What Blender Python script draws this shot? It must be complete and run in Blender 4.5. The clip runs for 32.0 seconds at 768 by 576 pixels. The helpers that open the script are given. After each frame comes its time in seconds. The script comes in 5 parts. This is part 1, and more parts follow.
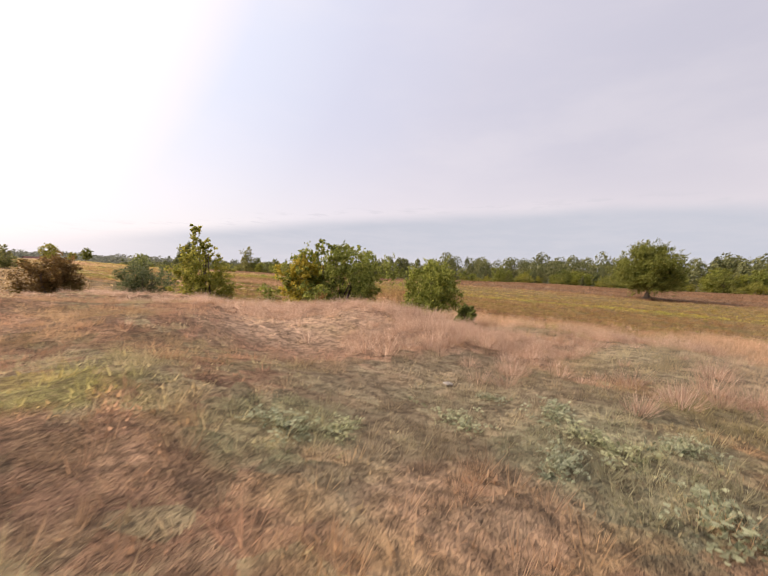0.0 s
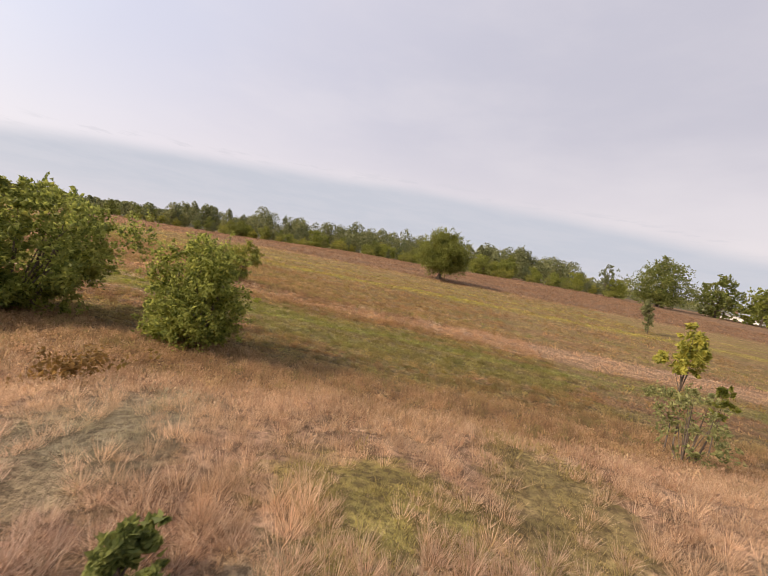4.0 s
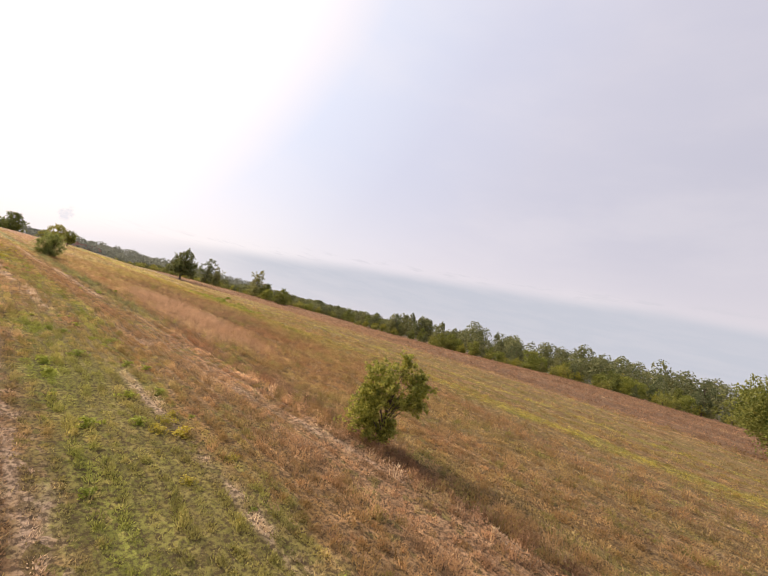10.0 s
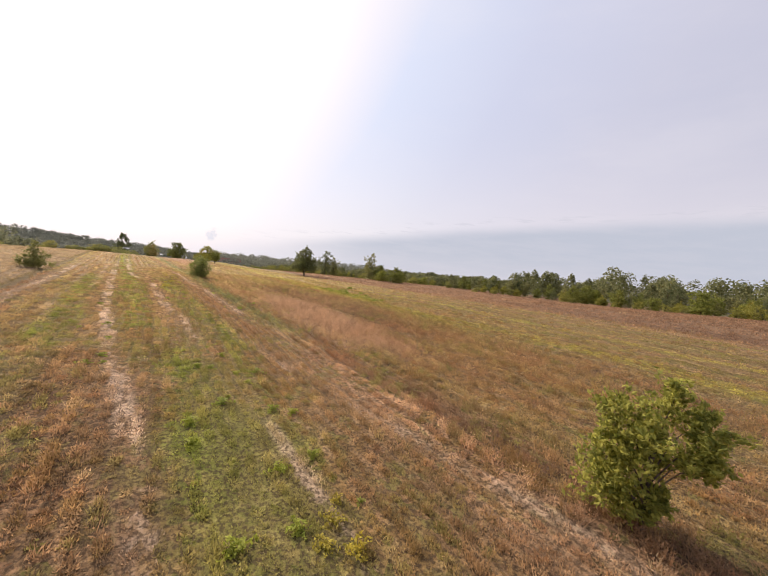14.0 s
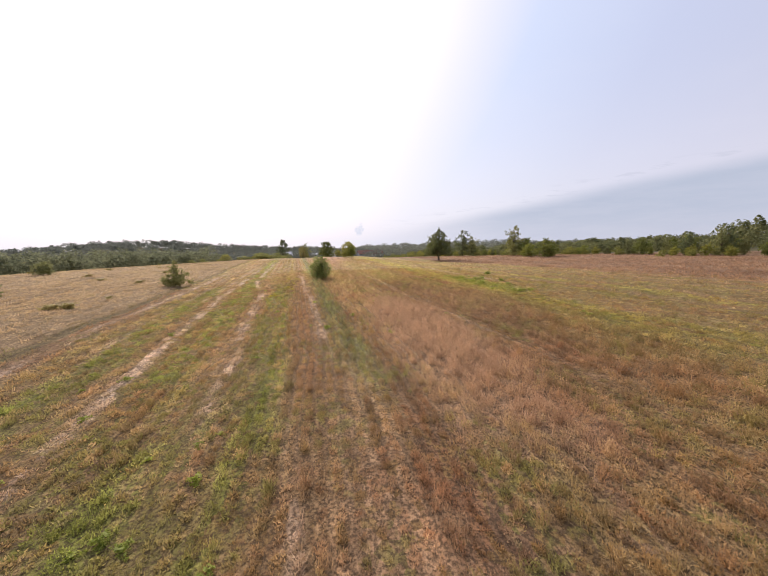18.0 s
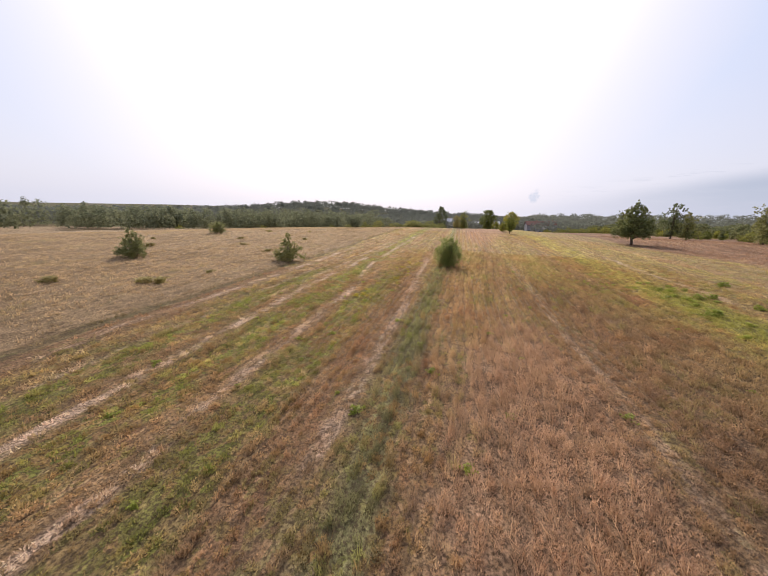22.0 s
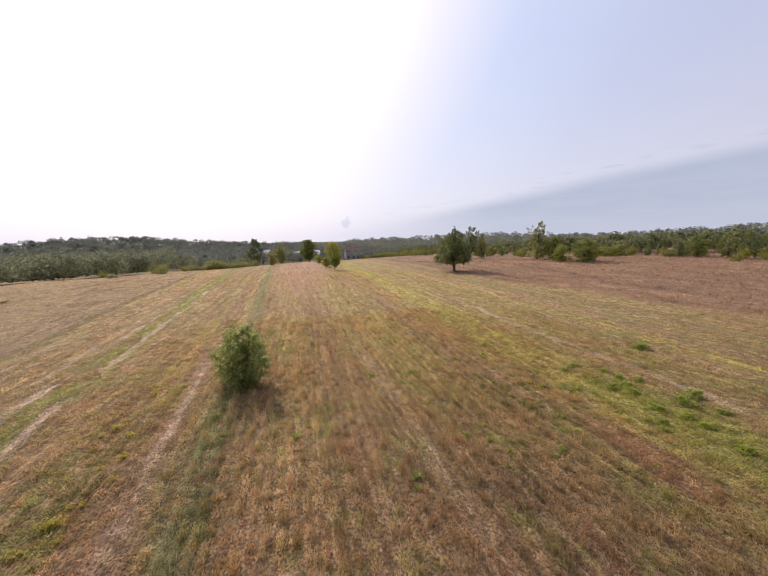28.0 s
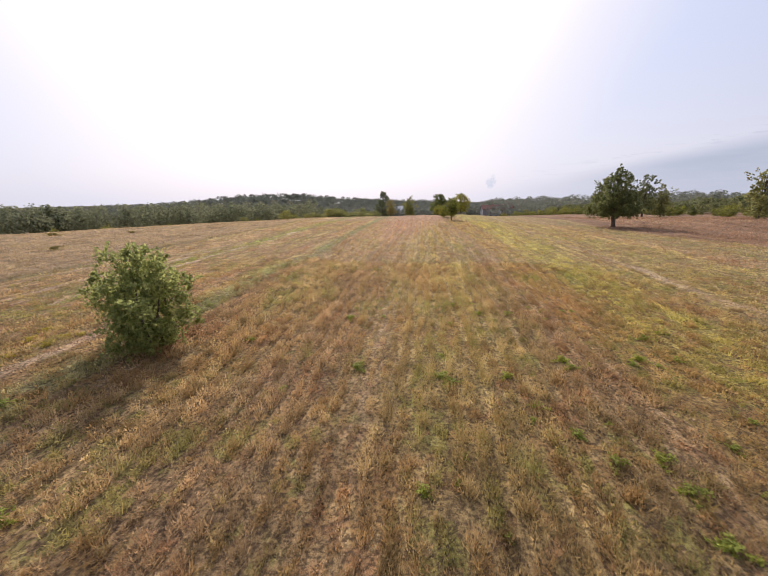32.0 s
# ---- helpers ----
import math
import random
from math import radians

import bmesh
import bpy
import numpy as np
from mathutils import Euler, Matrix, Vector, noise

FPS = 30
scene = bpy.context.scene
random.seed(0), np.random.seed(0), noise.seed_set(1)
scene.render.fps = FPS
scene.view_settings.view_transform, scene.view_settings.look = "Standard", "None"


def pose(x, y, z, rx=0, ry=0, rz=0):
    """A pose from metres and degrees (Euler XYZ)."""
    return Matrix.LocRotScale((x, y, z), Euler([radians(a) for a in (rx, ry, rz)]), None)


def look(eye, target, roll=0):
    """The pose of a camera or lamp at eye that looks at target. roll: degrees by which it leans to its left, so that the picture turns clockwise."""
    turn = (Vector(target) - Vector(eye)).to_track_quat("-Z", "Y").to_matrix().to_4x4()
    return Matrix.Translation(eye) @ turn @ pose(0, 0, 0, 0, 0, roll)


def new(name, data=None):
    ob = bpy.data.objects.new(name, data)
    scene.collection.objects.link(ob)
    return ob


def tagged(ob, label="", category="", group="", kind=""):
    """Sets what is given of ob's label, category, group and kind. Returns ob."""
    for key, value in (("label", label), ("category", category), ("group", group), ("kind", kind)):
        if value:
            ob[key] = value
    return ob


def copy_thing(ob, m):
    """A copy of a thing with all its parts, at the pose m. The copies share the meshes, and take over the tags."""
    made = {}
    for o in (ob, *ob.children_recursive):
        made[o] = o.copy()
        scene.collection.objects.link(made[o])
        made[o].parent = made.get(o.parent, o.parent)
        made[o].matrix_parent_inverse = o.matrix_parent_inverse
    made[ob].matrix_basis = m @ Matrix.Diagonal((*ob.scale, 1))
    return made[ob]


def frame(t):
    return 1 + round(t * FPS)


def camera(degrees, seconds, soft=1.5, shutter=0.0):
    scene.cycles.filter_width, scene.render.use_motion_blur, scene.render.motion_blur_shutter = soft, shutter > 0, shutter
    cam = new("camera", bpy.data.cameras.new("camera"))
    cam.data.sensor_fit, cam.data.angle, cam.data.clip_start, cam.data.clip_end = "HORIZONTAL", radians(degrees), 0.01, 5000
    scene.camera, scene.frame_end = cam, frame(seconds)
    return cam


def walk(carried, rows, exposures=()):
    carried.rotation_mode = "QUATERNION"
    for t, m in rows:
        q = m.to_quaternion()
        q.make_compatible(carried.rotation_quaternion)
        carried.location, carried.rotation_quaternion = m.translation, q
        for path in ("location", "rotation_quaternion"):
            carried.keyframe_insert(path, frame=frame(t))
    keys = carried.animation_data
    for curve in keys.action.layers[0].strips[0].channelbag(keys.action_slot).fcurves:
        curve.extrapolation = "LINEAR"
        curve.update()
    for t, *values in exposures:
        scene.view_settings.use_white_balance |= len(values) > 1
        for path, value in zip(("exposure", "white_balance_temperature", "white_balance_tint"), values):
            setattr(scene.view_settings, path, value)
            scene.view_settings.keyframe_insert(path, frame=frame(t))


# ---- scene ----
cam = camera(93.8, 32.0, 1.0, 0.15)
PATH = [
    (0, (-7.677, -8.139, 1.801), (-6.043, -6.989, 1.72), 3.9),
    (0.5, (-7.298, -8.115, 1.98), (-5.544, -7.176, 2.187), 8.2),
    (1, (-7.165, -8.096, 2.33), (-5.33, -7.302, 2.356), 10.4),
    (1.5, (-6.94, -7.96, 2.646), (-5.036, -7.373, 2.475), 10.5),
    (2, (-6.605, -7.757, 2.877), (-4.644, -7.424, 2.664), 11.2),
    (2.5, (-6.172, -7.526, 2.969), (-4.202, -7.267, 2.737), 11.4),
    (3, (-5.601, -7.281, 2.979), (-3.635, -7.023, 2.717), 11.2),
    (3.5, (-4.882, -7.033, 2.823), (-2.91, -6.798, 2.591), 10.7),
    (5.5, (-1.691, -7.508, 2.122), (0.302, -7.351, 2.093), 12.4),
    (6, (-0.607, -7.202, 2.257), (1.382, -6.994, 2.255), 12.7),
    (6.5, (0.48, -6.791, 2.553), (2.46, -6.511, 2.537), 12.8),
    (7, (1.426, -6.386, 2.95), (3.387, -5.993, 2.906), 12.9),
    (7.5, (2.321, -5.964, 3.304), (4.24, -5.404, 3.23), 12.9),
    (8, (3.19, -5.525, 3.481), (5.028, -4.74, 3.396), 13.3),
    (8.5, (4.017, -5.031, 3.472), (5.76, -4.053, 3.403), 14.6),
    (9, (4.744, -4.496, 3.309), (6.374, -3.337, 3.299), 16.9),
    (9.5, (5.327, -3.901, 2.986), (6.858, -2.616, 3.051), 20.0),
    (10, (5.699, -3.231, 2.597), (7.191, -1.913, 2.781), 16.1),
    (10.5, (5.883, -2.68, 2.229), (7.358, -1.347, 2.448), 11.7),
    (11, (6.01, -2.296, 1.789), (7.451, -0.921, 1.97), 8.8),
    (11.5, (6.12, -2.048, 1.469), (7.502, -0.609, 1.61), 8.0),
    (12, (6.177, -1.822, 1.619), (7.503, -0.328, 1.724), 8.0),
    (12.5, (6.213, -1.595, 2.003), (7.486, -0.054, 2.051), 7.7),
    (13, (6.269, -1.321, 2.371), (7.506, 0.25, 2.353), 7.2),
    (13.5, (6.375, -0.965, 2.712), (7.543, 0.657, 2.648), 7.1),
    (14, (6.535, -0.516, 3.01), (7.61, 1.168, 2.907), 6.8),
    (14.5, (6.792, -0.005, 3.251), (7.787, 1.724, 3.114), 6.2),
    (16.5, (8.584, 2.929, 3.879), (9.286, 4.79, 3.665), 4.6),
    (17, (9.092, 3.746, 3.744), (9.697, 5.642, 3.555), 3.4),
    (17.5, (9.612, 4.532, 3.574), (10.115, 6.458, 3.373), 0.7),
    (18, (10.172, 5.31, 3.366), (10.52, 7.263, 3.114), -0.6),
    (18.5, (10.731, 6.111, 3.227), (10.886, 8.088, 2.968), -0.8),
    (19, (11.277, 6.99, 3.174), (11.268, 8.974, 2.915), -0.8),
    (19.5, (11.8, 7.921, 3.218), (11.675, 9.9, 2.956), -0.3),
    (20, (12.204, 8.846, 3.392), (11.985, 10.809, 3.08), -0.8),
    (20.5, (12.515, 9.823, 3.654), (12.186, 11.766, 3.315), -0.3),
    (21, (12.693, 10.818, 3.982), (12.278, 12.74, 3.619), 1.0),
    (21.5, (12.699, 11.863, 4.186), (12.23, 13.763, 3.774), 1.6),
    (22, (12.622, 12.958, 4.196), (12.108, 14.84, 3.752), 1.8),
    (22.5, (12.459, 14.149, 4.021), (11.93, 16.022, 3.558), 1.9),
    (23, (12.234, 15.409, 3.754), (11.735, 17.292, 3.302), 2.1),
    (23.5, (11.922, 16.734, 3.507), (11.512, 18.649, 3.102), 1.8),
    (24, (11.613, 18.038, 3.354), (11.331, 19.982, 2.977), 1.4),
    (24.5, (11.291, 19.315, 3.302), (11.15, 21.279, 2.952), 1.0),
    (25, (11.118, 20.524, 3.34), (11.096, 22.497, 3.015), 0.5),
    (25.5, (11.09, 21.679, 3.543), (11.158, 23.652, 3.225), 0.2),
    (26, (11.197, 22.767, 3.847), (11.366, 24.737, 3.548), -0.1),
    (26.5, (11.384, 23.783, 4.174), (11.675, 25.745, 3.912), -0.3),
    (28.5, (13.123, 27.095, 5.5), (13.54, 29.023, 5.172), -0.9),
    (29, (13.71, 27.767, 5.709), (14.054, 29.696, 5.309), -1.1),
    (29.5, (14.3, 28.504, 5.788), (14.574, 30.438, 5.358), -1.1),
    (30, (14.868, 29.329, 5.696), (15.052, 31.269, 5.245), -1.1),
    (30.5, (15.368, 30.19, 5.348), (15.434, 32.127, 4.855), -1.3),
    (31, (15.766, 31.097, 4.54), (15.71, 33.027, 4.018), -1.3),
    (31.5, (16.071, 32.116, 3.672), (15.889, 34.043, 3.166), -1.0),
    (32, (16.236, 33.277, 3.013), (15.906, 35.188, 2.523), -0.6),
]
EXPOSURES = [(0, 0.12, 7150, 17), (3, 0.08, 7100, 15), (6, 0.13, 7200, 16), (9, 0.09, 7150, 16), (11, 0.08, 7100, 16), (13, 0.04, 6950, 16), (19, -0.04, 6350, 16), (20.4, -0.06, 6330, 16), (21.5, -0.12, 6300, 16), (22.5, -0.12, 6300, 16), (24, -0.06, 6250, 16), (26, -0.06, 6200, 16), (29, -0.16, 6300, 17), (32, -0.16, 6300, 17)]
walk(cam, [(t, look(eye, target, roll)) for t, eye, target, roll in PATH], EXPOSURES)

# ---- world, sun, exposure ----
SUN_YAW, SUN_UP = 20.0, 35.0     # degrees left of +y, degrees above the horizon
SUN_WAY = Vector((-math.sin(radians(SUN_YAW)) * math.cos(radians(SUN_UP)), math.cos(radians(SUN_YAW)) * math.cos(radians(SUN_UP)), math.sin(radians(SUN_UP))))
sun = new("sun", bpy.data.lights.new("sun", "SUN"))
sun.data.energy, sun.data.angle, sun.data.color = 4.5, radians(3.0), (1.0, 0.875, 0.72)
sun.matrix_world = look((0, 0, 60), tuple(Vector((0, 0, 60)) - SUN_WAY * 10))
scene.view_settings.exposure = 0.0


class Nodes:
    """Short calls for building node trees."""

    def __init__(self, tree):
        self.tree = tree
        tree.nodes.clear()

    def add(self, kind, **props):
        node = self.tree.nodes.new(kind)
        for key, value in props.items():
            setattr(node, key, value)
        return node

    def put(self, value, socket):
        if isinstance(value, bpy.types.NodeSocket):
            self.tree.links.new(value, socket)
        elif value is not None:
            socket.default_value = value

    def math(self, op, a, b=None, c=None, clamp=False):
        node = self.add("ShaderNodeMath", operation=op, use_clamp=clamp)
        for value, socket in zip((a, b, c), node.inputs):
            self.put(value, socket)
        return node.outputs[0]

    def step(self, value, low, high, a=0.0, b=1.0):
        node = self.add("ShaderNodeMapRange", interpolation_type="SMOOTHSTEP")
        for v, socket in zip((value, low, high, a, b), node.inputs):
            self.put(v, socket)
        return node.outputs[0]

    def mix(self, fac, a, b, mode="MIX"):
        node = self.add("ShaderNodeMix", data_type="RGBA", blend_type=mode)
        self.put(fac, node.inputs[0])
        for v, socket in ((a, node.inputs[6]), (b, node.inputs[7])):
            self.put((*v, 1.0) if isinstance(v, tuple) and len(v) == 3 else v, socket)
        return node.outputs[2]

    def noise(self, where, scale, detail=3.0, rough=0.55, stretch=None):
        if stretch:
            scaled = self.add("ShaderNodeVectorMath", operation="MULTIPLY")
            self.put(where, scaled.inputs[0])
            scaled.inputs[1].default_value = stretch
            where = scaled.outputs[0]
        node = self.add("ShaderNodeTexNoise")
        self.put(where, node.inputs["Vector"])
        node.inputs["Scale"].default_value, node.inputs["Detail"].default_value, node.inputs["Roughness"].default_value = scale, detail, rough
        return node.outputs[0]

    def ramp(self, fac, stops, mode="LINEAR"):
        node = self.add("ShaderNodeValToRGB")
        node.color_ramp.interpolation = mode
        el = node.color_ramp.elements
        while len(el) < len(stops):
            el.new(0.5)
        for e, (at, colour) in zip(el, stops):
            e.position = at
            e.color = (*colour, 1.0) if isinstance(colour, tuple) else (colour, colour, colour, 1.0)
        self.put(fac, node.inputs[0])
        return node.outputs[0]


world = bpy.data.worlds.new("sky")
scene.world = world
world.use_nodes = True
N = Nodes(world.node_tree)
sky = N.add("ShaderNodeTexSky", sky_type="NISHITA", sun_disc=False, sun_elevation=radians(SUN_UP), sun_rotation=radians(-SUN_YAW), air_density=1.2, dust_density=3.0)
way = N.add("ShaderNodeTexCoord").outputs["Generated"]
norm = N.add("ShaderNodeVectorMath", operation="NORMALIZE")
N.put(way, norm.inputs[0])
way = norm.outputs[0]
axes = N.add("ShaderNodeSeparateXYZ")
N.put(way, axes.inputs[0])
X, Y, Z = axes.outputs
toward = N.add("ShaderNodeVectorMath", operation="DOT_PRODUCT")
N.put(way, toward.inputs[0])
toward.inputs[1].default_value = SUN_WAY
cosine = toward.outputs["Value"]
# thin high cloud: white round the sun, lavender grey away from it
veil = N.ramp(N.step(cosine, -1.0, 1.0), [(0.0, (0.55, 0.565, 0.66)), (0.50, (0.58, 0.615, 0.75)), (0.72, (0.64, 0.68, 0.83)), (0.86, (0.67, 0.735, 0.92)), (0.945, (0.74, 0.84, 1.04)), (0.98, (1.0, 0.98, 1.03)), (1.0, (1.3, 1.24, 1.22))])
low = N.step(Z, 0.02, 0.42, 1.0, 0.0)
veil = N.mix(N.math("MULTIPLY", low, 0.6), veil, N.ramp(N.step(cosine, 0.30, 0.85), [(0.0, (0.93, 0.895, 0.945)), (0.5, (0.96, 0.95, 0.99)), (1.0, (1.08, 1.04, 1.07))]))
wisps = N.noise(way, 2.2, 5.0, 0.55, (1.0, 1.0, 3.0))
veil = N.mix(N.step(wisps, 0.35, 0.75, 0.0, 0.22), veil, (0.95, 0.94, 0.98))
glare = N.math("MULTIPLY", N.math("POWER", N.math("MAXIMUM", cosine, 0.0), 14.0), 1.65)
# grey-blue cloud bank low in the sky, thinning out towards the sun
yaw = N.math("ARCTAN2", N.math("MULTIPLY", X, -1.0), Y)
east = N.math("ADD", N.math("MULTIPLY", X, 0.9987), N.math("MULTIPLY", Y, 0.0508))
rise = N.math("MULTIPLY", N.math("POWER", N.math("MAXIMUM", east, 0.0), 1.25), 0.195)
edge = N.math("ADD", rise, N.math("MULTIPLY", N.math("SUBTRACT", N.noise(way, 5.0, 4.0, 0.5, (1.0, 1.0, 2.5)), 0.5), 0.014))
bank = N.step(N.math("SUBTRACT", edge, Z), -0.012, 0.028)
reach = N.step(yaw, -0.02, -0.60)
bank = N.math("MULTIPLY", N.math("MULTIPLY", bank, reach), N.step(Z, -0.02, 0.09, 0.5, 0.9))
bank = N.math("MULTIPLY", bank, N.step(N.noise(way, 7.0, 5.0, 0.6, (1.0, 1.0, 6.0)), 0.35, 0.62, 0.86, 1.0))
clear = N.mix(0.86, N.mix(1.0, sky.outputs[0], (0.11, 0.11, 0.11), "MULTIPLY"), veil)
both = N.mix(bank, clear, (0.49, 0.56, 0.67))
strand = N.noise(way, 14.0, 4.0, 0.6, (1.0, 1.0, 7.0))
rim = N.step(N.math("ABSOLUTE", N.math("SUBTRACT", N.math("ADD", edge, 0.012), Z)), 0.022, 0.0)
both = N.mix(N.math("MULTIPLY", N.math("MULTIPLY", rim, reach), N.step(strand, 0.52, 0.66, 0.0, 0.35)), both, (0.56, 0.60, 0.69))
puff_way = Vector((0.110, 0.993, 0.036)).normalized()
off = N.add("ShaderNodeVectorMath", operation="SUBTRACT")
N.put(way, off.inputs[0])
off.inputs[1].default_value = puff_way
squeezed = N.add("ShaderNodeVectorMath", operation="MULTIPLY")
N.put(off.outputs[0], squeezed.inputs[0])
squeezed.inputs[1].default_value = (95.0, 95.0, 62.0)
span = N.add("ShaderNodeVectorMath", operation="LENGTH")
N.put(squeezed.outputs[0], span.inputs[0])
puff = N.step(N.math("ADD", span.outputs["Value"], N.math("MULTIPLY", N.math("SUBTRACT", N.noise(way, 90.0, 4.0, 0.6), 0.5), 2.6)), 1.3, 0.3, 0.0, 0.6)
both = N.mix(puff, both, (0.60, 0.68, 0.80))
total = N.mix(1.0, both, N.mix(1.0, (1.0, 0.97, 0.97), glare, "MULTIPLY"), "ADD")
back = N.add("ShaderNodeBackground")
N.put(total, back.inputs[0])
back.inputs[1].default_value = 1.0
N.put(back.outputs[0], N.add("ShaderNodeOutputWorld").inputs[0])


# ---- materials ----
def material(name):
    mat = bpy.data.materials.new(name)
    mat.use_nodes = True
    return mat, Nodes(mat.node_tree)


def finish(n, colour, rough=0.85, bump=None, strength=0.3, distance=0.02, spec=0.2):
    shader = n.add("ShaderNodeBsdfPrincipled")
    n.put((*colour, 1.0) if isinstance(colour, tuple) else colour, shader.inputs["Base Color"])
    n.put(rough, shader.inputs["Roughness"])
    shader.inputs["Specular IOR Level"].default_value = spec
    if bump is not None:
        node = n.add("ShaderNodeBump")
        node.inputs["Strength"].default_value, node.inputs["Distance"].default_value = strength, distance
        n.put(bump, node.inputs["Height"])
        n.put(node.outputs[0], shader.inputs["Normal"])
    out = n.add("ShaderNodeOutputMaterial")
    n.put(shader.outputs[0], out.inputs[0])
    return shader, out


# base colours of what grows on the field
STRAW, TAN, RUST, HEATH = (0.41, 0.265, 0.16), (0.32, 0.22, 0.12), (0.268, 0.158, 0.09), (0.21, 0.115, 0.085)
OLIVE, MOSS, GREEN, LIME = (0.27, 0.21, 0.085), (0.20, 0.185, 0.07), (0.205, 0.232, 0.05), (0.29, 0.243, 0.072)
BROWN, DARK, SAND, PALE = (0.245, 0.17, 0.095), (0.185, 0.115, 0.072), (0.57, 0.44, 0.34), (0.35, 0.275, 0.17)
UMBER = (0.215, 0.142, 0.083)
STUBBLE, BRIGHT, FOX = (0.29, 0.218, 0.098), (0.36, 0.31, 0.075), (0.315, 0.208, 0.108)
DUSK, GREY, ORANGE, KHAKI = (0.20, 0.165, 0.085), (0.18, 0.18, 0.085), (0.265, 0.185, 0.07), (0.315, 0.24, 0.105)
# strips that run along +y, from left to right: place across the field, colour
STRIPS_NEAR = [(-4, TAN), (1.0, BROWN), (2.2, PALE), (3.4, OLIVE), (4.4, MOSS), (5.0, RUST), (6.0, BROWN), (6.5, RUST), (6.9, GREEN), (7.9, GREEN), (8.2, FOX), (8.6, GREEN), (9.1, OLIVE), (9.5, FOX), (10.0, FOX), (10.4, STRAW), (11.2, STRAW), (11.7, RUST), (12.0, DARK), (12.3, DARK), (12.6, FOX), (13.4, STUBBLE), (15.0, FOX), (17.0, STUBBLE), (19.5, FOX), (22.3, STUBBLE), (22.9, BRIGHT), (24.5, BRIGHT), (24.9, FOX), (28.9, STUBBLE), (29.4, BRIGHT), (30.1, KHAKI)]
STRIPS_MID = [(-2, STRAW), (0.5, TAN), (0.8, DUSK), (1.2, RUST), (2.0, TAN), (2.6, OLIVE), (3.0, BROWN), (3.4, GREEN), (4.2, GREEN), (4.5, TAN), (5.8, GREEN), (6.5, GREEN), (6.9, FOX), (7.6, TAN), (8.0, GREEN), (8.9, GREEN), (9.2, BROWN), (9.8, RUST), (10.5, BROWN), (10.95, GREY), (11.55, GREY), (11.75, UMBER), (12.0, TAN), (14.0, TAN), (15.9, BROWN), (17.5, UMBER), (20.4, OLIVE), (21.6, LIME), (22.7, LIME), (23.4, KHAKI), (27.0, OLIVE), (35.0, TAN)]
STRIPS_FAR = [(-2, STRAW), (0.7, TAN), (1.0, DUSK), (1.3, KHAKI), (2.8, TAN), (4.6, KHAKI), (5.4, GREEN), (6.3, GREEN), (6.8, TAN), (8.4, OLIVE), (9.4, KHAKI), (9.9, RUST), (10.6, KHAKI), (11.0, GREY), (11.4, GREY), (11.8, BROWN), (13.5, STUBBLE), (15.0, BROWN), (16.8, STUBBLE), (18.5, OLIVE), (20.0, BROWN), (20.4, ORANGE), (21.3, ORANGE), (21.6, LIME), (22.9, LIME), (23.6, OLIVE), (25.6, OLIVE), (27.5, OLIVE), (30.0, TAN), (33.0, DUSK), (36.0, OLIVE), (40.0, HEATH)]
# mown swaths on the rising side of the field
SWATHS = [(25.0, FOX), (25.6, KHAKI), (26.1, OLIVE), (26.8, LIME), (27.3, TAN), (28.2, OLIVE), (28.7, BRIGHT), (29.3, BRIGHT), (29.7, TAN), (30.8, OLIVE), (31.4, KHAKI), (32.2, LIME), (32.7, TAN), (33.8, KHAKI), (34.6, OLIVE), (35.4, STRAW), (36.2, LIME), (36.9, TAN), (38.0, STRAW), (39.0, RUST)]
LEFT, RIGHT = -5.0, 45.0
# wheel tracks: place across the field, two bends (shift, from y, to y), half width, from y, to y, strength
TRACKS = [(6.75, -1.8, 0, 20, 0.0, 40, 50, 0.17, -2, 60, 0.95), (8.6, -0.2, 0, 8, 0.0, 20, 30, 0.10, -4, 9, 0.8), (7.8, -0.5, 13, 22, -1.2, 28, 40, 0.16, 11, 70, 0.85), (10.3, -0.3, 25, 40, 0.0, 50, 60, 0.20, 15, 48, 0.65), (1.6, 0.3, 20, 36, 0.0, 40, 50, 0.22, 12, 50, 0.75), (4.2, 0.0, 20, 36, 0.0, 40, 50, 0.14, 24, 60, 0.6), (16.3, 0.2, 26, 36, 0.0, 50, 60, 0.14, 14, 46, 0.3), (24.8, 0.0, 20, 30, 0.0, 40, 50, 0.22, 32, 110, 0.5), (11.5, -1.9, -3, 12, 0.0, 40, 50, 0.12, -24, 14, 0.6), (3.2, 0.0, 20, 30, 0.0, 40, 50, 0.10, 14, 40, 0.5)]

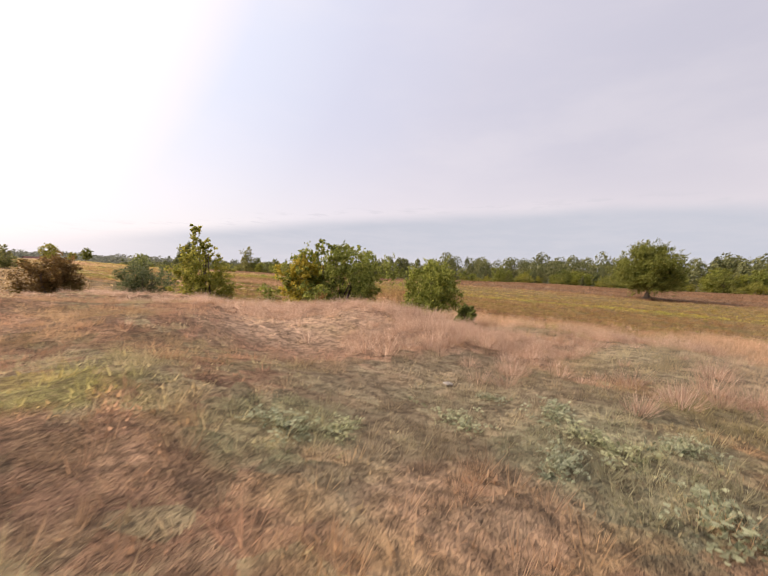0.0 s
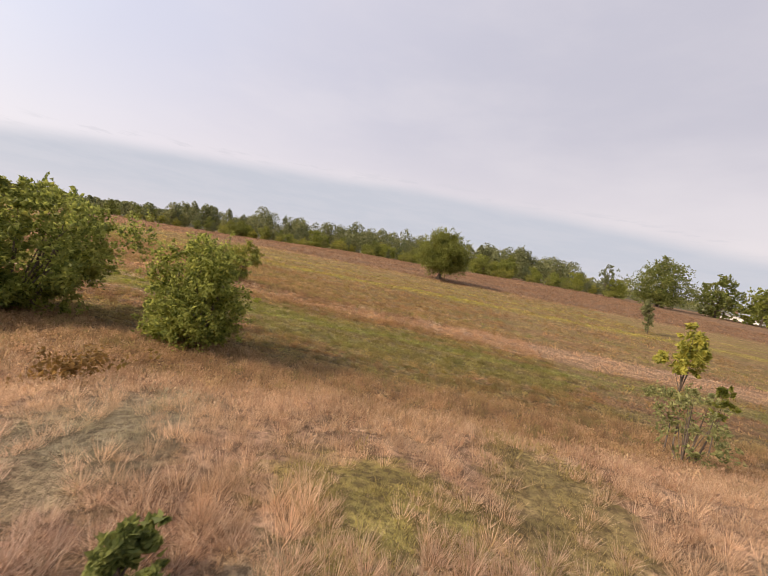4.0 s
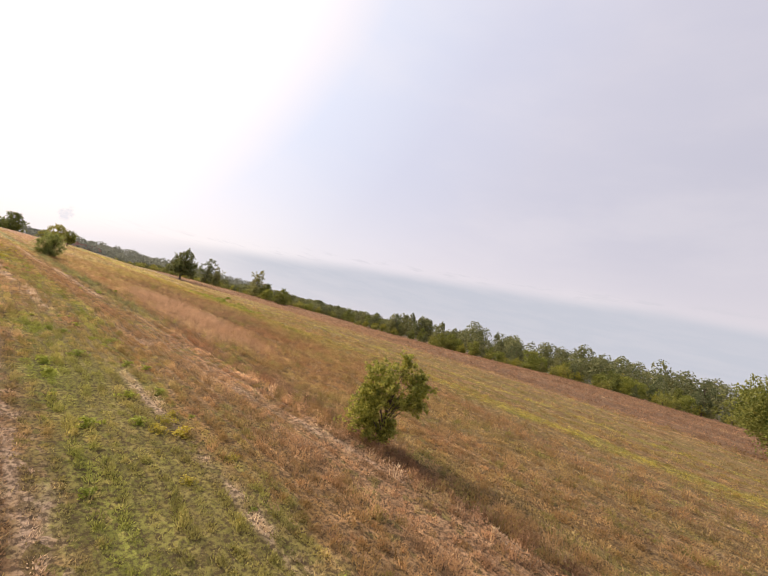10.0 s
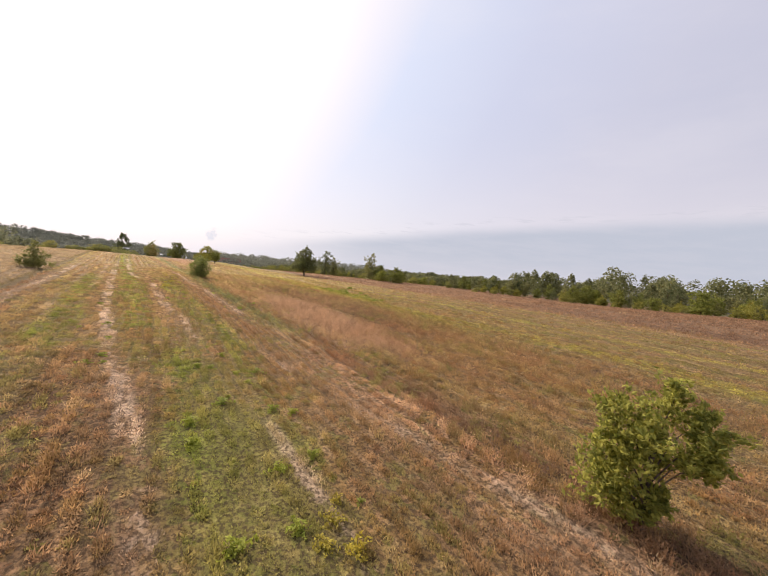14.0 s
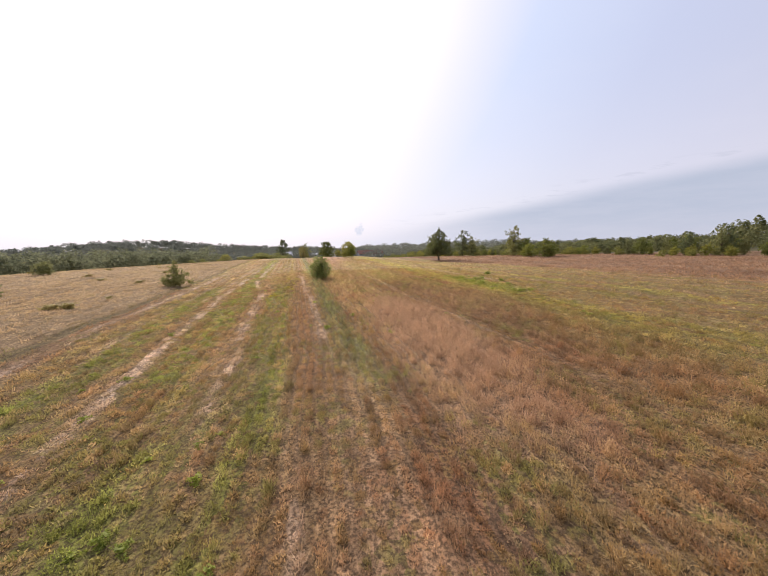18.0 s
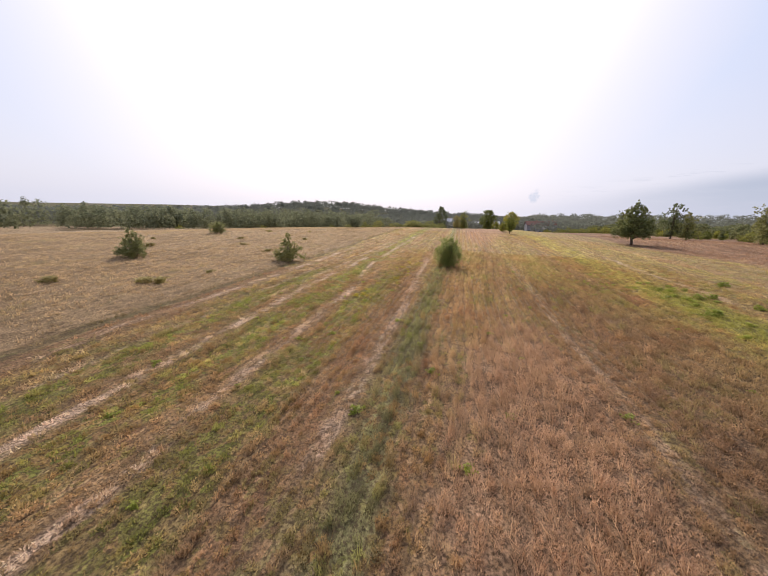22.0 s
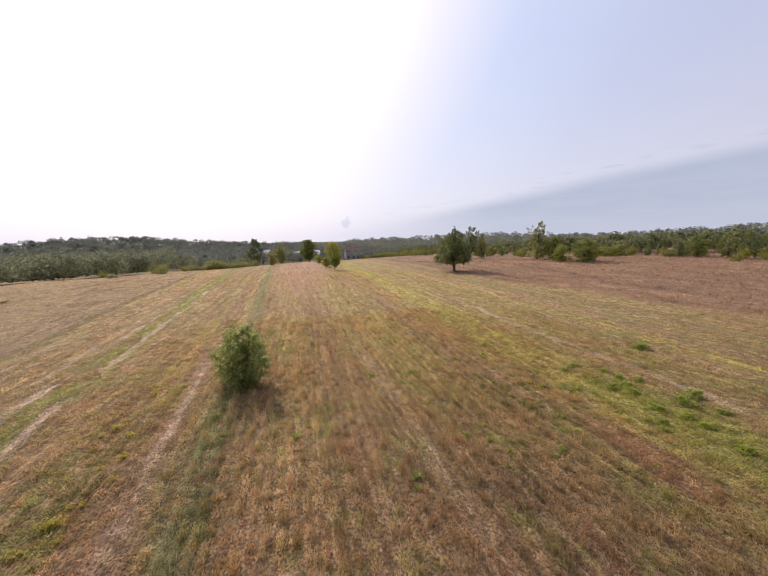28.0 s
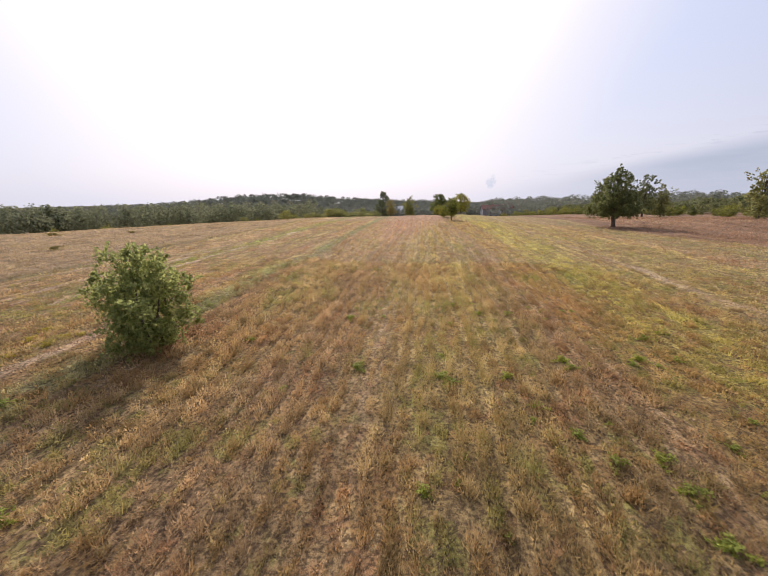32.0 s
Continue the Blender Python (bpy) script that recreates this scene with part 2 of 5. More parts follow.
DUNE_PATCHES = [(-6.0, -7.5, 1.0, 0.8, 0.75, (0.285, 0.26, 0.185)), (-6.25, -8.15, 0.42, 0.38, 0.8, (0.28, 0.285, 0.19)), (-6.85, -7.15, 0.30, 0.22, 0.7, (0.24, 0.255, 0.15)), (-6.82, -7.85, 0.24, 0.24, 0.4, (0.34, 0.20, 0.15)), (-7.4, -7.1, 0.26, 0.26, 0.45, (0.22, 0.14, 0.105)), (-7.4, -6.5, 0.35, 0.25, 0.6, (0.27, 0.26, 0.08)), (-1.9, -5.2, 0.8, 0.6, 0.8, (0.30, 0.275, 0.195)), (-2.9, -7.1, 0.6, 0.55, 0.8, (0.30, 0.27, 0.18)), (-2.2, -7.1, 0.5, 0.7, 0.8, (0.29, 0.26, 0.075)), (-2.8, -8.0, 0.45, 0.7, 0.7, (0.28, 0.25, 0.08)), (-3.2, -5.2, 0.6, 0.45, 0.6, (0.25, 0.14, 0.06)), (-3.9, -8.4, 0.7, 0.6, 0.7, (0.33, 0.29, 0.20)), (-3.7, -9.3, 1.5, 1.4, 0.85, (0.37, 0.31, 0.225)), (-4.4, -8.1, 0.7, 0.5, 0.7, (0.31, 0.285, 0.19)), (-2.9, -10.0, 1.0, 0.9, 0.5, (0.44, 0.35, 0.25)), (-1.6, -8.3, 1.2, 0.45, 0.7, (0.27, 0.24, 0.09)), (-2.4, -5.3, 0.8, 0.5, 0.6, (0.29, 0.265, 0.18))]


def field_colour(n, fine, spot=None):
    """The colour of the field at a place: strips, tracks, patches, the dune and the heath beyond, with painted
    brightening further on. fine: also small speckles and painted dark gaps, for the soil.
    """
    spot = spot or n.add("ShaderNodeTexCoord").outputs["Object"]
    axes = n.add("ShaderNodeSeparateXYZ")
    n.put(spot, axes.inputs[0])
    x, y, z = axes.outputs
    flat = n.add("ShaderNodeCombineXYZ")
    n.put(x, flat.inputs[0])
    n.put(y, flat.inputs[1])
    flat = flat.outputs[0]
    shake = n.add("ShaderNodeTexNoise")
    n.put(flat, shake.inputs["Vector"])
    shake.inputs["Scale"].default_value, shake.inputs["Detail"].default_value = 3.0, 4.0
    bent = n.add("ShaderNodeVectorMath", operation="MULTIPLY_ADD")
    n.put(shake.outputs["Color"], bent.inputs[0])
    bent.inputs[1].default_value = (0.10, 0.10, 0.0)
    n.put(flat, bent.inputs[2])

    def cells(scale, stretch):
        sized = n.add("ShaderNodeVectorMath", operation="MULTIPLY")
        n.put(bent.outputs[0], sized.inputs[0])
        sized.inputs[1].default_value = stretch
        node = n.add("ShaderNodeTexVoronoi", voronoi_dimensions="2D")
        n.put(sized.outputs[0], node.inputs["Vector"])
        node.inputs["Scale"].default_value = scale
        parts = n.add("ShaderNodeSeparateXYZ")
        n.put(node.outputs["Color"], parts.inputs[0])
        return parts.outputs

    tuft, clump = cells(9.0, (1.0, 0.7, 1.0)), cells(2.2, (1.3, 0.4, 1.0))
    sway = n.math("MULTIPLY", n.math("SUBTRACT", n.noise(flat, 0.12, 2.0, 0.5), 0.5), 1.2)
    ragged = n.math("MULTIPLY", n.math("SUBTRACT", n.noise(flat, 1.8, 5.0, 0.75, (1.3, 0.22, 0.0)), 0.5), 0.30)
    jump = n.math("ADD", n.math("MULTIPLY", n.math("SUBTRACT", tuft[0], 0.5), 0.13), n.math("MULTIPLY", n.math("SUBTRACT", clump[0], 0.5), 0.13))
    jump = n.math("ADD", jump, ragged)
    lines = n.noise(flat, 5.0, 3.0, 0.6, (1.0, 0.05, 0.0))
    jump = n.math("ADD", jump, n.math("MULTIPLY", n.math("SUBTRACT", lines, 0.5), 0.40))
    turned = n.math("MULTIPLY", n.math("MINIMUM", n.math("MAXIMUM", n.math("SUBTRACT", y, 16.0), 0.0), 90.0), n.step(x, 15.0, 22.0, 0.065, 0.022))
    u = n.math("ADD", x, turned)
    strip = n.math("ADD", u, n.math("ADD", n.math("MULTIPLY", sway, 0.6), jump))
    share = n.math("DIVIDE", n.math("SUBTRACT", strip, LEFT), RIGHT - LEFT, clamp=True)
    near = n.ramp(share, [((a - LEFT) / (RIGHT - LEFT), c) for a, c in STRIPS_NEAR])
    middle = n.ramp(share, [((a - LEFT) / (RIGHT - LEFT), c) for a, c in STRIPS_MID])
    far = n.ramp(share, [((a - LEFT) / (RIGHT - LEFT), c) for a, c in STRIPS_FAR])
    blotch = n.noise(flat, 0.35, 4.0, 0.6, (1.0, 0.5, 0.0))
    along_y = n.math("ADD", y, n.math("MULTIPLY", n.math("SUBTRACT", blotch, 0.5), 10.0))
    colour = n.mix(n.step(along_y, 9.0, 16.0), near, middle)
    colour = n.mix(n.step(along_y, 30.0, 40.0), colour, far)
    # further strips painted brighter, as backlit grass glows at a low angle
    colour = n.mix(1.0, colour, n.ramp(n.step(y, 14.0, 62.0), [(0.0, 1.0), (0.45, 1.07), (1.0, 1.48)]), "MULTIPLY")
    swaths = n.ramp(n.math("DIVIDE", n.math("SUBTRACT", strip, 25.0), 15.0, clamp=True), [((a - 25.0) / 15.0, c) for a, c in SWATHS])
    colour = n.mix(n.math("MULTIPLY", n.step(x, 24.8, 25.6), n.step(y, 60.0, 30.0, 0.25, 0.85)), colour, swaths)
    # dry and worn places that break up the green strips
    dry = n.step(n.math("ADD", n.noise(flat, 1.1, 4.0, 0.65, (1.3, 0.4, 0.0)), n.math("MULTIPLY", n.math("SUBTRACT", tuft[1], 0.5), 0.22)), 0.46, 0.60)
    colour = n.mix(n.math("MULTIPLY", n.math("MULTIPLY", dry, n.step(y, -3.0, 1.0, 0.3, 0.7)), n.math("MULTIPLY", n.step(u, 2.5, 4.0), n.step(u, 9.8, 9.0))), colour, n.mix(clump[1], TAN, RUST))
    streak = n.noise(flat, 9.0, 3.0, 0.65, (1.0, 0.035, 0.0))
    colour = n.mix(1.0, colour, n.ramp(streak, [(0.32, 0.72), (0.5, 1.0), (0.68, 1.30)]), "MULTIPLY")

    # drill rows and mower lines
    rows = n.noise(flat, 4.2, 2.0, 0.5, (1.0, 0.018, 0.0))
    colour = n.mix(n.step(u, 13.0, 10.0, 0.8, 1.0), colour, n.mix(1.0, colour, n.ramp(rows, [(0.32, 0.72), (0.5, 1.0), (0.68, 1.30)]), "MULTIPLY"))

    def patch(cx, cy, rx, ry, soft=0.35, scale=0.5):
        a = n.math("DIVIDE", n.math("SUBTRACT", x, cx), rx)
        b = n.math("DIVIDE", n.math("SUBTRACT", y, cy), ry)
        d = n.math("ADD", n.math("MULTIPLY", a, a), n.math("MULTIPLY", b, b))
        wob = n.math("MULTIPLY", n.math("SUBTRACT", n.noise(flat, scale, 4.0, 0.65), 0.5), 2.2)
        wob = n.math("ADD", wob, n.math("MULTIPLY", n.math("SUBTRACT", tuft[1], 0.5), 0.7))
        return n.step(n.math("ADD", d, wob), 1.0 + soft, 1.0 - soft)

    # weeds, moss and bare spots between the grass
    weeds = n.step(n.math("ADD", n.noise(flat, 0.9, 4.0, 0.7, (1.0, 0.5, 0.0)), n.math("MULTIPLY", tuft[2], 0.30)), 0.67, 0.74)
    colour = n.mix(n.math("MULTIPLY", weeds, 0.6), colour, (0.19, 0.212, 0.05))
    bare = n.step(n.math("ADD", n.noise(flat, 0.8, 5.0, 0.75, (1.3, 0.35, 0.0)), n.math("MULTIPLY", tuft[1], 0.2)), 0.70, 0.80)
    colour = n.mix(n.math("MULTIPLY", bare, 0.4), colour, PALE)
    ruddy = n.step(n.math("ADD", n.noise(flat, 0.6, 4.0, 0.7, (1.0, 0.4, 0.0)), n.math("MULTIPLY", tuft[2], 0.3)), 0.66, 0.78)
    colour = n.mix(n.math("MULTIPLY", ruddy, 0.6), colour, (0.28, 0.145, 0.075))
    # tall rust-coloured grass in the middle of the strips, red docks, green weeds
    colour = n.mix(n.math("MULTIPLY", patch(14.0, 18.5, 1.8, 9.0), 0.85), colour, (0.36, 0.24, 0.16))
    colour = n.mix(n.math("MULTIPLY", patch(17.5, 24.0, 3.0, 6.0), 0.4), colour, (0.27, 0.175, 0.11))
    colour = n.mix(n.math("MULTIPLY", patch(17.0, 11.5, 2.5, 4.5), 0.25), colour, (0.31, 0.16, 0.09))
    colour = n.mix(n.math("MULTIPLY", patch(20.0, 32.6, 0.5, 1.6, 0.6, 1.2), 0.55), colour, (0.29, 0.135, 0.085))
    colour = n.mix(n.math("MULTIPLY", patch(22.4, 31.0, 1.2, 6.0, 0.5, 0.9), 0.6), colour, (0.23, 0.26, 0.05))
    colour = n.mix(n.math("MULTIPLY", patch(6.4, -7.0, 1.8, 5.5, 0.5, 0.7), 0.6), colour, (0.205, 0.222, 0.06))
    colour = n.mix(n.math("MULTIPLY", patch(7.8, 2.0, 0.9, 8.5, 0.9, 0.9), 0.65), colour, (0.205, 0.25, 0.045))
    colour = n.mix(n.math("MULTIPLY", patch(12.0, 105.0, 4.2, 44.0), 0.8), colour, (0.43, 0.265, 0.17))
    colour = n.mix(n.math("MULTIPLY", patch(11.0, -16.0, 1.5, 10.0, 0.4, 0.6), 0.85), colour, (0.50, 0.33, 0.22))
    # sandy wheel tracks, broken by grass
    worn = n.math("ADD", n.noise(flat, 1.1, 5.0, 0.7, (1.0, 0.3, 0.0)), n.math("MULTIPLY", n.math("SUBTRACT", tuft[2], 0.5), 0.12))
    worn = n.step(worn, 0.43, 0.60)
    for x0, da, a0, a1, db, b0, b1, half, lo, hi, strength in TRACKS:
        mid = n.math("ADD", n.step(y, a0, a1, x0, x0 + da), n.step(y, b0, b1, 0.0, db))
        off = n.math("ABSOLUTE", n.math("ADD", n.math("SUBTRACT", u, mid), n.math("MULTIPLY", ragged, 0.22)))
        mask = n.math("MULTIPLY", n.step(off, half * 1.7, half * 0.4), n.math("MULTIPLY", n.step(y, lo, lo + 3), n.step(y, hi, hi - 6)))
        colour = n.mix(n.math("MULTIPLY", n.step(off, half * 4.0, half), 0.35 * strength), colour, BROWN)
        colour = n.mix(n.math("MULTIPLY", n.math("MULTIPLY", mask, worn), strength), colour, SAND)
    # heath on both sides
    heath = n.ramp(n.math("ADD", n.noise(flat, 0.35, 6.0, 0.7, (1.0, 0.14, 0.0)), n.math("MULTIPLY", n.math("SUBTRACT", clump[2], 0.5), 0.12)), [(0.32, (0.16, 0.098, 0.062)), (0.5, (0.25, 0.155, 0.098)), (0.62, (0.31, 0.20, 0.122)), (0.72, (0.41, 0.30, 0.175))])
    colour = n.mix(n.step(n.math("ADD", n.math("ADD", x, n.math("MULTIPLY", sway, 2.0)), n.math("ADD", ragged, n.step(y, 35.0, 75.0, 0.0, 5.0))), 38.0, 40.5), colour, heath)
    meadow = n.ramp(n.math("ADD", n.noise(flat, 0.3, 6.0, 0.75, (1.0, 0.4, 0.0)), n.math("MULTIPLY", n.math("SUBTRACT", clump[1], 0.5), 0.15)), [(0.30, (0.17, 0.13, 0.072)), (0.42, (0.28, 0.208, 0.122)), (0.54, (0.37, 0.275, 0.165)), (0.68, (0.28, 0.225, 0.115))])
    colour = n.mix(n.step(n.math("ADD", u, ragged), 0.7, 0.1), colour, meadow)
    ditch = n.math("ABSOLUTE", n.math("SUBTRACT", n.math("ADD", u, n.math("MULTIPLY", ragged, 0.35)), 0.75))
    colour = n.mix(n.math("MULTIPLY", n.step(ditch, 0.45, 0.15), n.step(y, 10.0, 18.0, 0.0, 0.6)), colour, (0.14, 0.125, 0.066))
    # the dune: lichen, sand and pinkish straw
    dune = n.math("MULTIPLY", n.step(n.math("ADD", n.math("ADD", x, n.math("MULTIPLY", y, 0.10)), jump), 3.4, 1.6), n.step(y, 16.0, 9.0))
    kind = n.math("ADD", n.noise(flat, 0.55, 5.0, 0.65), n.math("MULTIPLY", n.math("SUBTRACT", tuft[0], 0.5), 0.20))
    kind = n.math("ADD", kind, n.step(x, -5.5, -3.0, -0.05, 0.08))
    mould = n.ramp(kind, [(0.26, (0.24, 0.22, 0.135)), (0.36, (0.32, 0.275, 0.18)), (0.42, (0.25, 0.155, 0.108)), (0.52, (0.34, 0.222, 0.15)), (0.68, (0.46, 0.315, 0.225))])
    mould = n.mix(n.math("MULTIPLY", patch(-4.5, -5.7, 2.0, 1.7, 0.5, 0.8), 0.75), mould, (0.35, 0.228, 0.168))
    mould = n.mix(n.math("MULTIPLY", patch(-4.95, -5.35, 0.85, 0.7, 0.6, 0.8), 0.95), mould, (0.56, 0.405, 0.30))
    mould = n.mix(n.step(n.math("ADD", n.noise(flat, 0.8, 4.0, 0.6), n.math("MULTIPLY", tuft[2], 0.1)), 0.54, 0.66, 0.0, 0.3), mould, (0.31, 0.26, 0.12))
    # lichen mats, pinkish dry moss and olive grass on the dune
    for cx, cy, rx, ry, strength, tone in DUNE_PATCHES:
        mould = n.mix(n.math("MULTIPLY", patch(cx, cy, rx, ry, 0.5, 2.2), strength), mould, tone)
    slope = n.ramp(n.math("ADD", n.noise(flat, 0.7, 5.0, 0.7), n.math("MULTIPLY", n.math("SUBTRACT", tuft[0], 0.5), 0.25)), [(0.3, (0.24, 0.20, 0.09)), (0.45, (0.28, 0.18, 0.105)), (0.6, (0.38, 0.26, 0.155)), (0.75, (0.30, 0.245, 0.11))])
    mould = n.mix(n.step(n.math("ADD", n.math("ADD", x, n.math("MULTIPLY", y, 0.10)), jump), -2.2, 0.4), mould, slope)
    colour = n.mix(dune, colour, mould)
    shade = n.math("ADD", n.math("MULTIPLY", tuft[1], 0.75), n.math("MULTIPLY", clump[2], 0.30))
    colour = n.mix(1.0, colour, n.ramp(shade, [(0.0, 0.68), (0.5, 1.0), (1.0, 1.35)] if fine else [(0.0, 0.72), (0.5, 1.0), (1.0, 1.28)]), "MULTIPLY")
    mottle = n.noise(flat, 3.2, 5.0, 0.75, (1.0, 0.75, 0.0))
    colour = n.mix(1.0, colour, n.ramp(mottle, [(0.36, 0.74), (0.5, 1.0), (0.64, 1.24)]), "MULTIPLY")
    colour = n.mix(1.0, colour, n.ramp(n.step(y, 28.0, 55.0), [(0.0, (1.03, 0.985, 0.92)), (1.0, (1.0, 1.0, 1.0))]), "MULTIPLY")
    # woodland floor far out
    off = n.add("ShaderNodeVectorMath", operation="DISTANCE")
    n.put(flat, off.inputs[0])
    off.inputs[1].default_value = (20.0, 30.0, 0.0)
    colour = n.mix(n.step(off.outputs["Value"], 190.0, 260.0), colour, (0.075, 0.085, 0.04))
    if fine:
        grain = n.noise(flat, 18.0, 4.0, 0.7, (1.0, 0.8, 0.0))
        # shadowed gaps in the litter, painted into the soil as dark noise
        colour = n.mix(n.math("MULTIPLY", n.step(grain, 0.40, 0.58, 0.8, 0.0), n.step(dune, 0.0, 1.0, 1.0, 0.75)), colour, (0.06, 0.04, 0.025))
        speck = n.noise(flat, 42.0, 4.0, 0.75)
        colour = n.mix(n.step(speck, 0.56, 0.68, 0.0, 0.5), colour, (0.46, 0.33, 0.20))
        # soil painted darker near by and brighter far off, for the same glow
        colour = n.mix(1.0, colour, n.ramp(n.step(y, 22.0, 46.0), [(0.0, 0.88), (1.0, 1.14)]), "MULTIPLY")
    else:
        # blades painted brighter too, slightly more further on, for this low-angle glow
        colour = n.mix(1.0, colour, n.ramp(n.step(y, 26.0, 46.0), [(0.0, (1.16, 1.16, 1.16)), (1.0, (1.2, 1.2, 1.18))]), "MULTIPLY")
    # slight even blend towards a dull tan, lowers contrast and saturation
    colour = n.mix(0.06, colour, (0.28, 0.215, 0.18))
    return colour, spot


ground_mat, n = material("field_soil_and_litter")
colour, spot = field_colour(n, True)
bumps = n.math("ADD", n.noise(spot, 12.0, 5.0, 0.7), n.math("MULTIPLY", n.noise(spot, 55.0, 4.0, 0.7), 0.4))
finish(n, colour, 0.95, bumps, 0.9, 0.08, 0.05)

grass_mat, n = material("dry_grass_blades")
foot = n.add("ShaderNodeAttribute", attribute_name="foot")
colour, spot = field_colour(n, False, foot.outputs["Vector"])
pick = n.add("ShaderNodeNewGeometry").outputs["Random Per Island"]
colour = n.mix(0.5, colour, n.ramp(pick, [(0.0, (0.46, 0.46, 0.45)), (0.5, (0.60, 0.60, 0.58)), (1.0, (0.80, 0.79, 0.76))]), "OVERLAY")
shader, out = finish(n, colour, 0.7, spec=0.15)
thin = n.add("ShaderNodeBsdfTranslucent")
n.put(colour, thin.inputs[0])
both = n.add("ShaderNodeMixShader")
both.inputs[0].default_value = 0.62
n.put(shader.outputs[0], both.inputs[1])
n.put(thin.outputs[0], both.inputs[2])
n.put(both.outputs[0], out.inputs[0])


def leaf_material(name, dark, light, odd, share=0.12, through_leaf=0.5, gloss=0.2):
    """Leaves: two greens mixed leaf by leaf, a share of an odd autumn colour, light passing through."""
    mat, n = material(name)
    geo = n.add("ShaderNodeNewGeometry")
    pick = geo.outputs["Random Per Island"]
    spot = n.add("ShaderNodeTexCoord").outputs["Object"]
    colour = n.ramp(pick, [(0.0, dark), (0.75, light), (1.0, tuple(min(1, v * 1.25) for v in light))])
    patch = n.noise(spot, 0.9, 3.0, 0.6)
    colour = n.mix(n.step(patch, 0.62 - share, 0.80 - share, 0.0, 0.75), colour, odd)
    tint = n.add("ShaderNodeObjectInfo").outputs["Random"]
    colour = n.mix(0.45, colour, n.ramp(tint, [(0.0, (0.36, 0.38, 0.40)), (0.5, (0.5, 0.5, 0.46)), (1.0, (0.66, 0.60, 0.42))]), "OVERLAY")
    shader, out = finish(n, colour, 0.6, spec=gloss)
    thin = n.add("ShaderNodeBsdfTranslucent")
    n.put(colour, thin.inputs[0])
    both = n.add("ShaderNodeMixShader")
    both.inputs[0].default_value = through_leaf
    n.put(shader.outputs[0], both.inputs[1])
    n.put(thin.outputs[0], both.inputs[2])
    n.put(both.outputs[0], out.inputs[0])
    return mat


oak_leaves = leaf_material("oak_leaves", (0.105, 0.135, 0.038), (0.255, 0.27, 0.075), (0.19, 0.15, 0.04), 0.05)
grey_oak_leaves = leaf_material("dull_oak_leaves", (0.125, 0.15, 0.058), (0.28, 0.29, 0.11), (0.19, 0.16, 0.06), 0.05)
bush_leaves = leaf_material("bush_leaves", (0.118, 0.15, 0.036), (0.35, 0.365, 0.09), (0.28, 0.24, 0.05), 0.06, 0.58)
# paler version of bush_leaves for one bush: backlight put into the colour
backlit_leaves = leaf_material("backlit_green_leaves", (0.20, 0.24, 0.08), (0.41, 0.43, 0.15), (0.30, 0.28, 0.07), 0.06, 0.65)
tan_leaves = leaf_material("tan_leaves", (0.22, 0.19, 0.07), (0.40, 0.34, 0.13), (0.34, 0.24, 0.09), 0.08)
thicket_leaves = leaf_material("thicket_leaves", (0.16, 0.175, 0.06), (0.37, 0.37, 0.13), (0.34, 0.28, 0.10), 0.08, 0.5)
yellow_leaves = leaf_material("yellowing_leaves", (0.16, 0.18, 0.036), (0.36, 0.345, 0.075), (0.36, 0.24, 0.05), 0.10)
golden_leaves = leaf_material("golden_leaves", (0.26, 0.22, 0.036), (0.50, 0.42, 0.08), (0.42, 0.22, 0.05), 0.10)
light_leaves = leaf_material("light_green_leaves", (0.16, 0.185, 0.04), (0.41, 0.39, 0.088), (0.33, 0.25, 0.06), 0.06)
shrub_leaves = leaf_material("olive_shrub_leaves", (0.15, 0.165, 0.045), (0.34, 0.34, 0.09), (0.36, 0.30, 0.07), 0.10)
birch_leaves = leaf_material("birch_leaves", (0.13, 0.15, 0.06), (0.30, 0.305, 0.135), (0.25, 0.22, 0.07), 0.10)
pine_needles = leaf_material("pine_needles", (0.09, 0.115, 0.055), (0.20, 0.22, 0.105), (0.10, 0.11, 0.05), 0.0)
rust_leaves = leaf_material("rusty_leaves", (0.14, 0.09, 0.035), (0.27, 0.165, 0.06), (0.20, 0.17, 0.05), 0.10)
wood_leaves = leaf_material("far_wood_leaves", (0.10, 0.118, 0.062), (0.215, 0.228, 0.115), (0.22, 0.20, 0.07), 0.08, 0.4, 0.05)
# far woods greyed and lightened: haze painted into the leaf colours
hazed_hollow_leaves = leaf_material("hazed_hollow_wood", (0.15, 0.165, 0.105), (0.30, 0.31, 0.18), (0.26, 0.24, 0.12), 0.08, 0.4, 0.05)
hazed_hill_leaves = leaf_material("hazed_hill_wood", (0.165, 0.178, 0.155), (0.225, 0.238, 0.195), (0.17, 0.17, 0.11), 0.02, 0.4, 0.05)

hair_mat, n = material("pale_hair_grass")
pick = n.add("ShaderNodeNewGeometry").outputs["Random Per Island"]
spot = n.add("ShaderNodeAttribute", attribute_name="foot").outputs["Vector"]
axes = n.add("ShaderNodeSeparateXYZ")
n.put(spot, axes.inputs[0])
straw = n.ramp(pick, [(0.0, (0.44, 0.28, 0.16)), (0.5, (0.70, 0.485, 0.31)), (1.0, (0.88, 0.66, 0.46))])
pinkish = n.ramp(pick, [(0.0, (0.38, 0.24, 0.175)), (0.5, (0.60, 0.42, 0.305)), (1.0, (0.82, 0.635, 0.49))])
